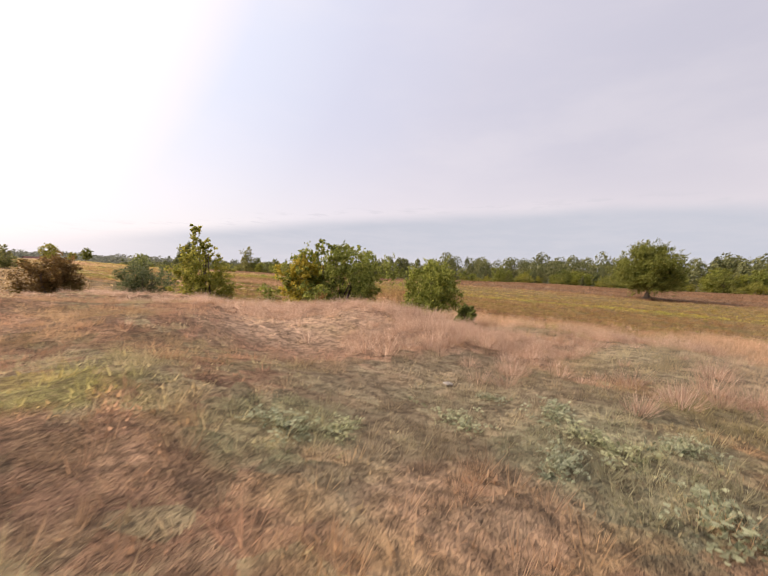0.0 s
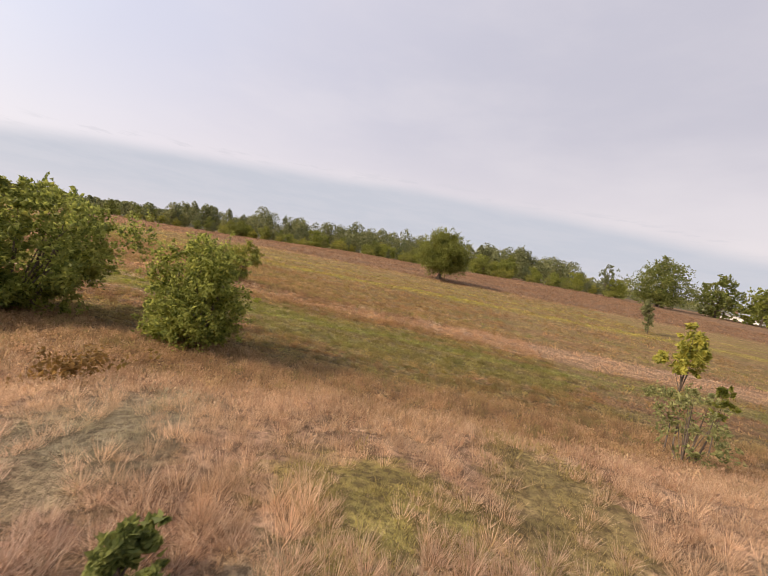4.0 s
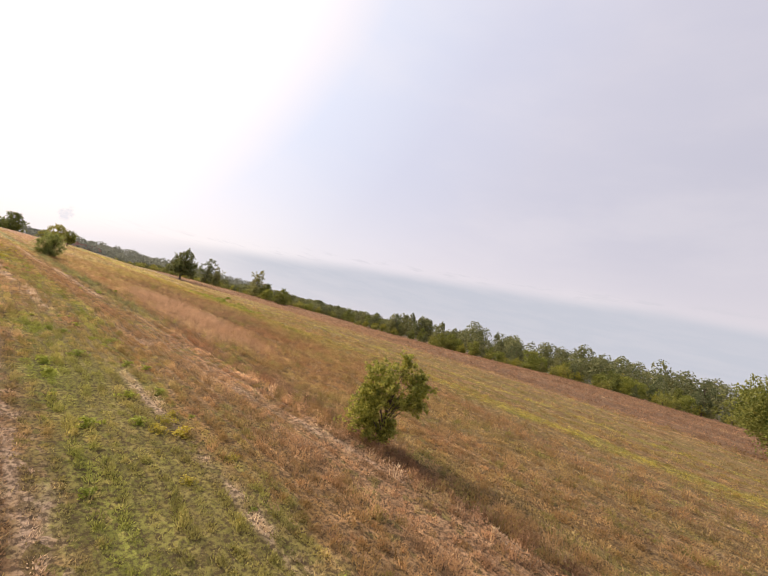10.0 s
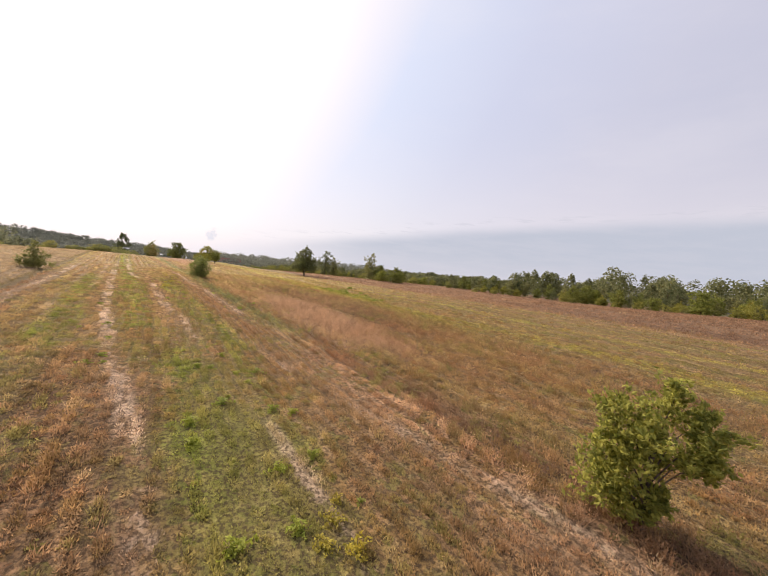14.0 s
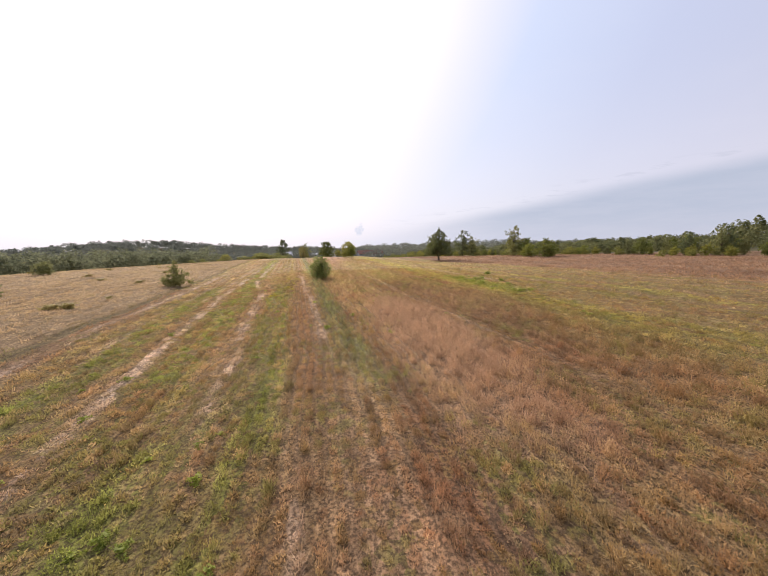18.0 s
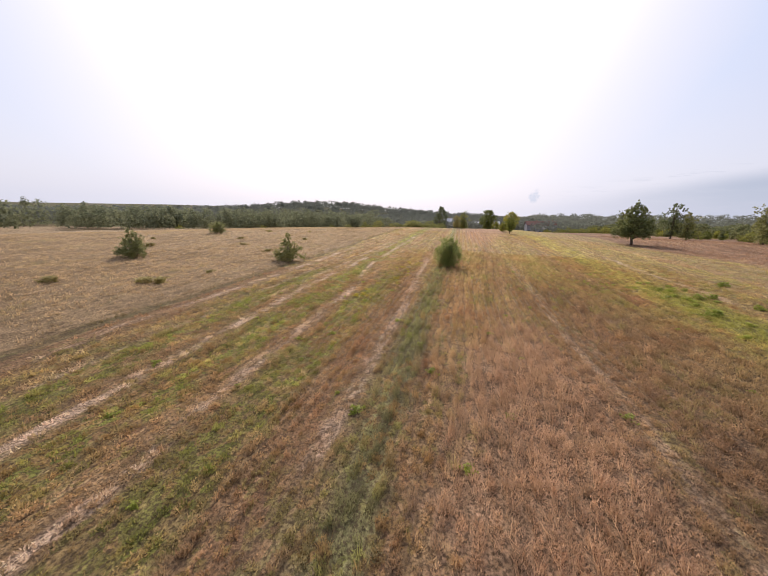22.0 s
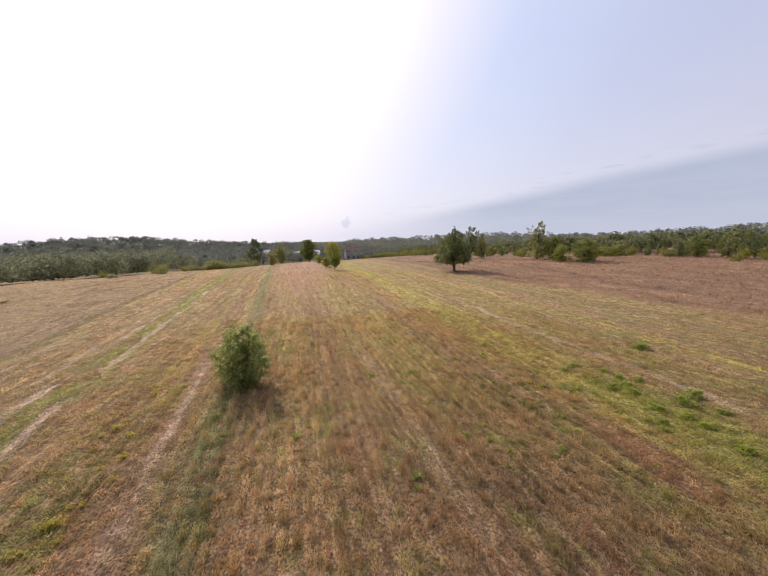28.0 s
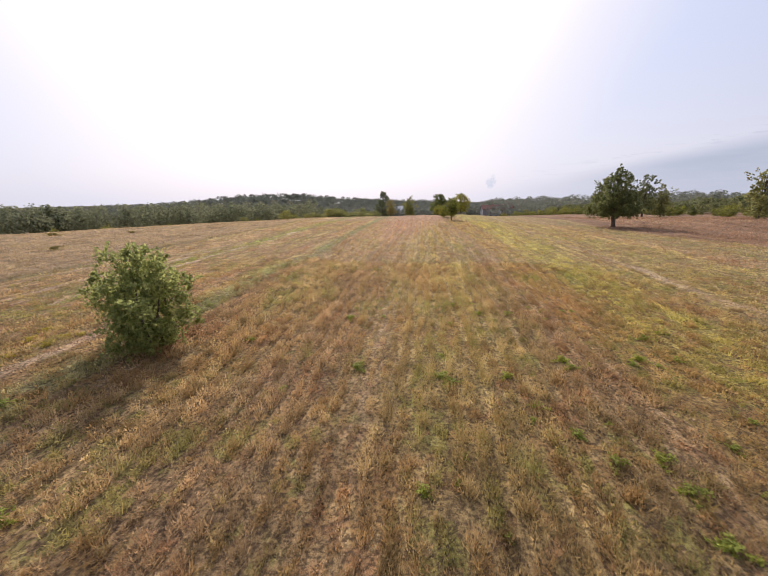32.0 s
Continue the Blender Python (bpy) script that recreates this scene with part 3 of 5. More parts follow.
side = n.math("ADD", axes.outputs[0], n.math("MULTIPLY", n.math("SUBTRACT", n.noise(spot, 0.7, 3.0, 0.6), 0.5), 3.0))
colour = n.mix(n.step(side, -3.2, -2.2), pinkish, straw)
colour = n.mix(1.0, colour, n.ramp(n.noise(spot, 3.5, 3.0, 0.6), [(0.35, 0.75), (0.65, 1.15)]), "MULTIPLY")
shader, out = finish(n, colour, 0.7, spec=0.1)
thin = n.add("ShaderNodeBsdfTranslucent")
n.put(colour, thin.inputs[0])
both = n.add("ShaderNodeMixShader")
both.inputs[0].default_value = 0.58
n.put(shader.outputs[0], both.inputs[1])
n.put(thin.outputs[0], both.inputs[2])
n.put(both.outputs[0], out.inputs[0])

bark, n = material("bark")
spot = n.add("ShaderNodeTexCoord").outputs["Object"]
ridges = n.noise(spot, 14.0, 5.0, 0.7, (1.0, 1.0, 0.2))
finish(n, n.ramp(ridges, [(0.3, (0.06, 0.045, 0.035)), (0.6, (0.16, 0.125, 0.095)), (0.8, (0.24, 0.20, 0.16))]), 0.9, ridges, 0.6, 0.02)


# ---- the lie of the land ----
def smooth(v, low, high):
    t = np.clip((np.asarray(v, float) - low) / (high - low), 0, 1)
    return t * t * (3 - 2 * t)


def waves(x, y, size, seed):
    """A soft unevenness of about plus or minus one."""
    rng = np.random.RandomState(seed)
    total = 0.0
    for k in range(6):
        a, f, p = rng.rand() * 6.283, (0.7 + rng.rand() * 1.6) / size, rng.rand() * 6.283
        total = total + np.sin((x * np.cos(a) + y * np.sin(a)) * f * 6.283 + p)
    return total / 3.0


def height(x, y):
    """Ground height at a place."""
    x, y = np.asarray(x, float), np.asarray(y, float)
    edge = 3.6 - 0.10 * (y + 6) + 0.5 * waves(x, y, 9.0, 3)
    dune = 1.22 * smooth(edge - x, 0.0, 7.0) * smooth(y, 13.0, -5.0) * smooth(y, -60.0, -22.0) * smooth(x, -60.0, -18.0)
    dune = dune + 0.07 * waves(x, y, 3.2, 5) * smooth(edge - x, 0.0, 3.0) * smooth(y, 13.0, 4.0) * smooth(x, -60.0, -18.0)
    rise = (0.038 * np.clip(x - 14, 0, 36) + 0.010 * np.clip(x - 50, 0, 60)) * smooth(y, 55.0, 8.0)
    rise = rise + 0.018 * np.clip(x - 50, 0, 90) * smooth(y, -5.0, -45.0)
    away = 0.82 * (-x - 22.0) + 0.57 * (y - 60.0)
    left = -0.012 * np.clip(-x - 30, 0, 160) - 0.055 * (np.clip(away + 4.0, 0, 115) - 3.0 * smooth(away, -4.0, 2.0))
    rise = rise - 0.65 * smooth(y, 48.0, 78.0) * smooth(x, 18.0, 33.0)
    ahead = -0.020 * np.clip(y - 92, 0, 260) - 0.016 * np.clip(y - 94, 0, 160)
    far = np.hypot(x, y)
    hill = 13.5 * np.exp(-(((x + 190) / 95.0) ** 2 + ((y - 440) / 70.0) ** 2))
    hill = hill + 11.0 * np.exp(-(((x - 260) / 240.0) ** 2 + ((y - 620) / 90.0) ** 2)) + 30.0 * smooth(x, 330.0, 800.0) * smooth(y, 700.0, 300.0)
    hill = hill + 6.0 * np.exp(-(((x + 50) / 130.0) ** 2 + ((y - 430) / 90.0) ** 2))
    hill = hill + 6.0 * np.exp(-(((x + 360) / 170.0) ** 2 + ((y - 400) / 110.0) ** 2))
    small = 0.035 * waves(x, y, 4.0, 11) + 0.06 * waves(x, y, 17.0, 12)
    furrow = -0.05 * np.exp(-((x - 12.3 - 0.15 * waves(x, y, 12, 4)) / 0.35) ** 2) * smooth(y, 16.0, 6.0) + 0.07 * np.exp(-((x - 11.4) / 0.5) ** 2) * smooth(y, 16.0, 6.0)
    furrow = furrow - 0.06 * np.exp(-((x + 0.65) / 0.3) ** 2) * smooth(y, 12.0, 18.0)
    hill = hill - 0.012 * np.clip(far - 450, 0, 4000)
    return dune + rise + left + ahead + hill + small * smooth(far, 400.0, 60.0) + furrow


def level(x, y):
    return float(height(x, y))


def raw_mesh(name, verts, faces, mat=None, flat=True):
    """A mesh from numpy arrays; all faces have the same number of corners."""
    me = bpy.data.meshes.new(name)
    verts, faces = np.asarray(verts, np.float32), np.asarray(faces, np.int32)
    count, corners = faces.shape
    me.vertices.add(len(verts))
    me.vertices.foreach_set("co", verts.ravel())
    me.loops.add(count * corners)
    me.loops.foreach_set("vertex_index", faces.ravel())
    me.polygons.add(count)
    me.polygons.foreach_set("loop_start", np.arange(0, count * corners, corners, dtype=np.int32))
    me.polygons.foreach_set("use_smooth", np.full(count, not flat))
    me.update(calc_edges=True)
    if mat:
        me.materials.append(mat)
    return me


def spread(low, high, fine, out):
    """Grid lines: even steps inside, growing steps outside, out to the horizon."""
    inner = list(np.arange(low, high + 1e-6, fine))
    step, up, down = fine, inner[-1], inner[0]
    before, after = [], []
    while up < out or down > -out:
        step *= 1.09
        up, down = up + step, down - step
        after.append(up)
        before.append(down)
    return np.array(before[::-1] + inner + after)


gx, gy = spread(-12, 30, 0.25, 4000), spread(-15, 48, 0.25, 4000)
mx, my = np.meshgrid(gx, gy)
mz = height(mx, my)
cols, lines = len(gx), len(gy)
index = np.arange(cols * lines).reshape(lines, cols)
quads = np.stack([index[:-1, :-1], index[:-1, 1:], index[1:, 1:], index[1:, :-1]], -1).reshape(-1, 4)
ground = new("ground", raw_mesh("ground", np.stack([mx, my, mz], -1).reshape(-1, 3), quads, ground_mat, False))
tagged(ground, "mown heath field in brown, tan and green strips with sandy wheel tracks", "ground", kind="structure")


# ---- grass ----
def blades(name, tufts, per, tall, wide, lean, rng, label, mat=None, drop=0.02):
    """Tufts of grass: each blade a narrow bent sliver of two triangles' width at the foot and a point at the tip."""
    n = len(tufts) * per
    foot = np.repeat(tufts, per, 0)
    size = np.repeat(tall, per) * (0.55 + 0.6 * rng.rand(n))
    turn, off = rng.rand(n) * 6.283, rng.rand(n) * 0.35
    spread_ = np.repeat(tall, per) * 0.9
    base = foot + np.stack([np.cos(turn), np.sin(turn)], 1) * (off * spread_)[:, None]
    z = height(base[:, 0], base[:, 1]) - drop
    tilt = lean * (0.3 + rng.rand(n))
    tip = np.stack([base[:, 0] + np.cos(turn) * np.sin(tilt) * size, base[:, 1] + np.sin(turn) * np.sin(tilt) * size, z + np.cos(tilt) * size], 1)
    side = rng.rand(n) * 6.283
    w = np.repeat(wide, per) * (0.6 + 0.8 * rng.rand(n))
    dx, dy = np.cos(side) * w / 2, np.sin(side) * w / 2
    verts = np.empty((n, 3, 3), np.float32)
    verts[:, 0] = np.stack([base[:, 0] - dx, base[:, 1] - dy, z], 1)
    verts[:, 1] = np.stack([base[:, 0] + dx, base[:, 1] + dy, z], 1)
    verts[:, 2] = tip
    return sward(name, verts, foot, mat, label)


def sward(name, verts, foot, mat, label):
    """One mesh of slivers, each of which knows the place of its tuft."""
    me = raw_mesh(name, verts.reshape(-1, 3), np.arange(len(verts) * 3).reshape(-1, 3), mat or grass_mat)
    where = np.zeros((len(verts), 3, 3), np.float32)
    where[:, :, :2] = foot[:, None, :]
    me.attributes.new("foot", "FLOAT_VECTOR", "POINT").data.foreach_set("vector", where.ravel())
    return tagged(new(name, me), label, "grass", kind="stuff")


def tufts(name, spots, per, tall, wide, leaf, rng, label, mat=None):
    """Low bushy tufts: a third of the slivers are stems from the ground, the rest short leaves that fill a dome."""
    n = len(spots) * per
    foot = np.repeat(spots, per, 0)
    high, girth, size = np.repeat(tall, per), np.repeat(wide, per), np.repeat(leaf, per)
    turn, out = rng.rand(n) * 6.283, np.sqrt(rng.rand(n))
    radial = np.stack([np.cos(turn), np.sin(turn)], 1)
    base = foot + radial * (out * girth)[:, None]
    ground_z = height(base[:, 0], base[:, 1]) - 0.01
    stem = rng.rand(n) < 0.34
    top = high * (1 - 0.55 * out ** 2)
    length = np.where(stem, top * (0.8 + 0.4 * rng.rand(n)), size * (0.7 + 0.7 * rng.rand(n)))
    low = np.where(stem, 0.0, np.maximum(top * rng.rand(n) ** 0.6 - length * 0.4, 0.0))
    way = np.concatenate([radial * (0.45 * out)[:, None], np.full((n, 1), 0.8)], 1) + rng.randn(n, 3) * np.where(stem, 0.18, 0.5)[:, None]
    way[:, 2] = np.abs(way[:, 2])
    way /= np.linalg.norm(way, axis=1, keepdims=True)
    side = np.cross(way, rng.randn(n, 3))
    side /= np.linalg.norm(side, axis=1, keepdims=True)
    half = (np.where(stem, 0.13, 0.24) * size * (0.7 + 0.6 * rng.rand(n)))[:, None]
    start = np.concatenate([base, (ground_z + low)[:, None]], 1)
    verts = np.stack([start - side * half, start + side * half, start + way * length[:, None]], 1).astype(np.float32)
    return sward(name, verts, foot, mat, label)


def scatter(rng, count, low, high):
    return np.stack([low[0] + rng.rand(count) * (high[0] - low[0]), low[1] + rng.rand(count) * (high[1] - low[1])], 1)


def across(x, y):
    """Place across the strips, which turn a little to the left further on."""
    return x + np.clip(y - 16, 0, 90) * (0.065 - 0.043 * smooth(x, 15, 22))


def strip_height(p):
    """How tall the grass stands, in metres."""
    y, u = p[:, 1], across(p[:, 0], p[:, 1])
    tall = 0.12 + 0.05 * waves(u, y * 0.5, 1.5, 21) + 0.03 * waves(u, y, 0.5, 22)
    tall = tall + 0.22 * np.exp(-((u - 14.2) / 1.8) ** 2) * np.exp(-((y - 18.0) / 9.5) ** 4)
    tall = tall + 0.10 * smooth(u, 9.4, 10.2) * smooth(u, 13.5, 12.5) * smooth(y, 10, 4) + 0.10 * smooth(u, 16.6, 17.4) * smooth(y, 34, 24) * smooth(u, 21.5, 20)
    tall = tall + 0.07 * smooth(u, 11.4, 12.2) * smooth(y, 24, 32) * smooth(u, 20.5, 19.5) + 0.08 * smooth(u, 10.9, 11.1) * smooth(u, 11.7, 11.5) * smooth(y, 14, 20)
    for track, shift, half, lo, hi in ((6.75, -1.8, 0.26, -6, 60), (7.8, -0.5, 0.26, 11, 60), (10.2, 0, 0.34, 15, 48), (1.7, 0, 0.34, 12, 50), (16.4, 0, 0.26, 12, 46), (24.8, 0, 0.4, 30, 100), (10.7, 0, 0.4, -24, 14)):
        tall = tall * (1 - 0.75 * np.exp(-((u - track - shift * smooth(y, 0, 20)) / half) ** 2) * (y > lo) * (y < hi))
    for mid, half, lo, hi in ((7.6, 1.0, -12, 14), (6.2, 0.4, 14, 60), (3.9, 0.6, 14, 40), (8.4, 0.4, 12, 34)):
        tall = tall * (1 - 0.3 * np.exp(-((u - mid) / half) ** 2) * (y > lo) * (y < hi))
    tall = tall * (1 + 0.5 * np.sin(13.1 * u + 1.5 * waves(u, y, 6.0, 23)))
    return np.clip(tall, 0.03, 0.6)


def on_strips(rng, count, low, high, dune=False):
    """Places on the strips (or, with dune, on the dune)."""
    p = scatter(rng, count, low, high)
    edge = 3.2 - 0.10 * (p[:, 1] + 6)
    inside = (p[:, 0] < edge) & (p[:, 1] < 10)
    return p[inside] if dune else p[~inside]


rng = np.random.RandomState(7)


def clumpy(p, keep):
    """Thins places out so that the rest stand in clumps with gaps between."""
    field = waves(p[:, 0], p[:, 1], 0.9, 41) + 0.8 * waves(p[:, 0], p[:, 1], 0.35, 42)
    return p[field + 0.9 * rng.randn(len(p)) > np.quantile(field, 1 - keep)]


# the stretch of the plan where the grass is seen from near by
NEAR_LINE = [(2.0, -8.0), (6.5, -3.0), (8.5, 3.0), (11.5, 10.0), (12.5, 17.0), (12.0, 26.0), (14.5, 33.0), (15.5, 42.0)]


def off_line(p):
    """How far places lie from the near stretch."""
    best = np.full(len(p), 1e9)
    for (ax, ay), (bx, by) in zip(NEAR_LINE, NEAR_LINE[1:]):
        way = np.array((bx - ax, by - ay))
        t = np.clip(((p - (ax, ay)) @ way) / (way @ way), 0, 1)
        best = np.minimum(best, np.hypot(*(p - (ax, ay) - t[:, None] * way).T))
    return best


def in_rows(p, gap, pull):
    """Draws places towards the drill rows that run along the strips."""
    u = across(p[:, 0], p[:, 1]) + 0.05 * waves(p[:, 0], p[:, 1], 2.5, 43)
    q = p.copy()
    q[:, 0] += (np.round(u / gap) * gap - u) * pull
    return q


p = clumpy(on_strips(rng, 250000, (1.5, -12), (27, 50)), 0.62)
d = off_line(p)
keep = rng.rand(len(p)) < np.clip(1.15 - d / 12.0, 0.16, 1.0)
p, d = in_rows(p[keep], 0.24, 0.75), d[keep]
tall = strip_height(p) * (0.55 + 0.6 * rng.rand(len(p)))
far = np.clip(d / 9.0, 0, 1)
tufts("field_grass", p, 15, tall, (0.045 + 0.035 * rng.rand(len(p))) * (1 + 0.9 * far), 0.034 * (1 + 0.8 * far), rng, "short dry brown and green field grass in strips")
p = clumpy(on_strips(rng, 60000, (-14, -26), (40, 80)), 0.6)
p = in_rows(p[~((p[:, 0] > 1.5) & (p[:, 0] < 27) & (p[:, 1] > -12) & (p[:, 1] < 50))], 0.6, 0.7)
tufts("outer_field_grass", p, 8, strip_height(p) * (0.6 + 0.7 * rng.rand(len(p))), 0.10 + 0.10 * rng.rand(len(p)), np.full(len(p), 0.09), rng, "dry tan and olive meadow grass")
p = clumpy(scatter(rng, 52000, (38, -60), (105, 110)), 0.6)
tufts("heath_grass", p, 6, 0.16 + 0.22 * rng.rand(len(p)), 0.16 + 0.16 * rng.rand(len(p)), np.full(len(p), 0.15), rng, "reddish brown heath and dry grass")
p = clumpy(scatter(rng, 42000, (-45, 14), (-2, 100)), 0.65)
tufts("meadow_grass", p, 7, 0.07 + 0.11 * rng.rand(len(p)), 0.08 + 0.10 * rng.rand(len(p)), np.full(len(p), 0.08), rng, "pale tan dry meadow grass")
# fine dry stalks that stand thick in the tall patches
p = clumpy(on_strips(rng, 60000, (1.5, -12), (26, 48)), 0.7)
tall = strip_height(p)
keep = (tall > 0.16 + 0.08 * rng.rand(len(p))) & (off_line(p) < 9.0)
p, tall = p[keep], tall[keep]
blades("dry_stalks", p, 16, tall * (0.7 + 0.5 * rng.rand(len(p))), np.full(len(p), 0.0045), 0.28, rng, "thin dry brown stalks over the mown field")
# hair grass on the dune: single pinkish tufts on the sandy side, a thick straw-coloured sward on the far side
BALD = ((-4.95, -5.4, 0.85, 0.62), (-3.9, -8.4, 0.6, 0.5), (-3.1, -7.0, 0.55, 0.5), (-2.4, -5.3, 0.8, 0.5), (-5.0, -8.0, 0.5, 0.4), (-2.1, -7.2, 0.5, 0.5), (-3.9, -9.3, 1.0, 1.1), (-4.4, -8.2, 0.7, 0.5), (-1.6, -8.3, 1.0, 0.4))


def off_bald(p, share):
    """Thins out places on the bald and mossy patches."""
    for cx, cy, rx, ry in BALD:
        p = p[(np.hypot((p[:, 0] - cx) / rx, (p[:, 1] - cy) / ry) + 0.35 * rng.randn(len(p)) > 0.95) | (rng.rand(len(p)) < share)]
    return p


def off_sand(p):
    """Leaves little litter on the open sand."""
    return p[(np.hypot((p[:, 0] + 4.4) / 1.7, (p[:, 1] + 5.5) / 1.7) + 0.25 * rng.randn(len(p)) > 1.0) | (rng.rand(len(p)) < 0.25)]


p = off_bald(on_strips(rng, 6400, (-11, -13), (-2.2, 8), dune=True), 0.10)
extra = off_bald(scatter(rng, 1500, (-5.4, -9.6), (-2.4, -4.0)), 0.10)
p = np.concatenate([p, extra])
p = p[(waves(p[:, 0], p[:, 1], 1.3, 31) + 0.5 * rng.randn(len(p)) > -0.35) & (smooth(p[:, 0], -5.9, -4.9) + 0.01 > rng.rand(len(p)))]
blades("dune_tussocks", p, 110, 0.07 + 0.15 * rng.rand(len(p)) ** 1.8, np.full(len(p), 0.0026), 0.78, rng, "pale pinkish tussocks of dry hair grass on a sandy dune", hair_mat)
p = off_bald(on_strips(rng, 15000, (-3.4, -16), (4, 10), dune=True), 0.2)
p = p[(smooth(p[:, 0], -3.4, -2.2) > rng.rand(len(p))) & (smooth(p[:, 0] + 0.1 * p[:, 1], 0.8, -1.4) + 0.05 > rng.rand(len(p)))]
blades("dune_tufts", p, 62, 0.09 + 0.11 * rng.rand(len(p)) ** 1.5, np.full(len(p), 0.0026), 0.65, rng, "thick straw-coloured hair grass on the brow of the dune", hair_mat)
p = on_strips(rng, 26000, (-4, -16), (4.2, 8), dune=True)
p = p[smooth(p[:, 0] + 0.1 * p[:, 1], -2.6, -0.8) > rng.rand(len(p))]
tufts("slope_grass", p, 14, 0.09 + 0.12 * rng.rand(len(p)), 0.05 + 0.04 * rng.rand(len(p)), np.full(len(p), 0.038), rng, "brown and olive grass on the slope of the dune")
p = clumpy(on_strips(rng, 52000, (-11, -14), (2, 8), dune=True), 0.7)
p = p[smooth(p[:, 0], 0.5, -5.0) + 0.6 * rng.rand(len(p)) > 0.55]
p = off_sand(p)
tufts("dune_litter", p, 9, 0.015 + 0.03 * rng.rand(len(p)), 0.03 + 0.03 * rng.rand(len(p)), np.full(len(p), 0.02), rng, "grey-green lichen and heather litter on the dune")
p = off_sand(clumpy(scatter(rng, 17000, (-9.5, -12), (-1.5, -1)), 0.5))
blades("dune_grass", p, 22, 0.05 + 0.07 * rng.rand(len(p)), np.full(len(p), 0.0035), 0.8, rng, "short olive and tan grass on the dune")


# ---- trees and bushes ----
def tube(points, radii, sides=6):
    """A tapered tube along points."""
    pts = [Vector(q) for q in points]
    verts, faces = [], []
    for i, (q, r) in enumerate(zip(pts, radii)):
        ahead = (pts[min(i + 1, len(pts) - 1)] - pts[max(i - 1, 0)]).normalized()
        across = ahead.orthogonal().normalized()
        other = ahead.cross(across)
        for k in range(sides):
            a = 6.2832 * k / sides
            verts.append(q + (across * math.cos(a) + other * math.sin(a)) * r)
    for i in range(len(pts) - 1):
        for k in range(sides):
            j = (k + 1) % sides
            faces.append((i * sides + k, i * sides + j, (i + 1) * sides + j, (i + 1) * sides + k))
    return verts, faces


def leaf_cloud(rng, centres, radii, count, size, up=0.35):
    """Folded diamond leaves on short sprays that stick out of clumps. Returns verts and quads."""
    sprays = max(len(centres) * 3, count // 16)
    which = rng.choice(len(centres), sprays, p=radii ** 2 / (radii ** 2).sum())
    r = radii[which]
    away = centres[which] - centres.mean(0)
    away /= np.linalg.norm(away, axis=1, keepdims=True) + 1e-6
    way = rng.randn(sprays, 3)
    way /= np.linalg.norm(way, axis=1, keepdims=True)
    way = way + 0.25 * away + np.array([0, 0, up * 0.6])
    way /= np.linalg.norm(way, axis=1, keepdims=True)
    root = centres[which] + rng.randn(sprays, 3) * 0.36 * r[:, None]
    reach = r * (0.4 + 0.6 * rng.rand(sprays) ** 1.4)
    on = rng.randint(0, sprays, count)
    t = 0.1 + 0.9 * rng.rand(count) ** 0.8
    place = root[on] + way[on] * (reach[on] * t)[:, None] + rng.randn(count, 3) * (0.16 * r[on] * (1.15 - 0.7 * t))[:, None]
    along = way[on] * 0.8 + rng.randn(count, 3) * 0.55
    along /= np.linalg.norm(along, axis=1, keepdims=True)
    normal = np.cross(along, rng.randn(count, 3) + np.cross(along, np.array([0, 0, 1.0])) * 1.2)
    normal /= np.linalg.norm(normal, axis=1, keepdims=True)
    side = np.cross(normal, along)
    s = size * (0.6 + 0.8 * rng.rand(count))[:, None]
    quad = np.empty((count, 4, 3))
    quad[:, 0], quad[:, 2] = place - along * s * 0.6, place + along * s * 0.6 - normal * s * 0.12
    quad[:, 1], quad[:, 3] = place + side * s * 0.34 + normal * s * 0.10, place - side * s * 0.34 + normal * s * 0.10
    return quad.reshape(-1, 3), np.arange(4 * count).reshape(-1, 4)


ROUND = ((0.0, 0.55), (0.2, 0.92), (0.45, 1.0), (0.7, 0.82), (0.9, 0.45), (1.0, 0.15))
BUSHY = ((0.0, 0.82), (0.25, 1.0), (0.5, 1.0), (0.75, 0.84), (1.0, 0.4))
SLIM = ((0.0, 0.6), (0.2, 1.0), (0.5, 0.8), (0.8, 0.42), (1.0, 0.08))
CONE = ((0.0, 1.0), (0.2, 0.95), (0.5, 0.72), (0.8, 0.38), (1.0, 0.05))
FLAT = ((0.0, 0.35), (0.3, 0.9), (0.6, 1.0), (0.85, 0.8), (1.0, 0.4))


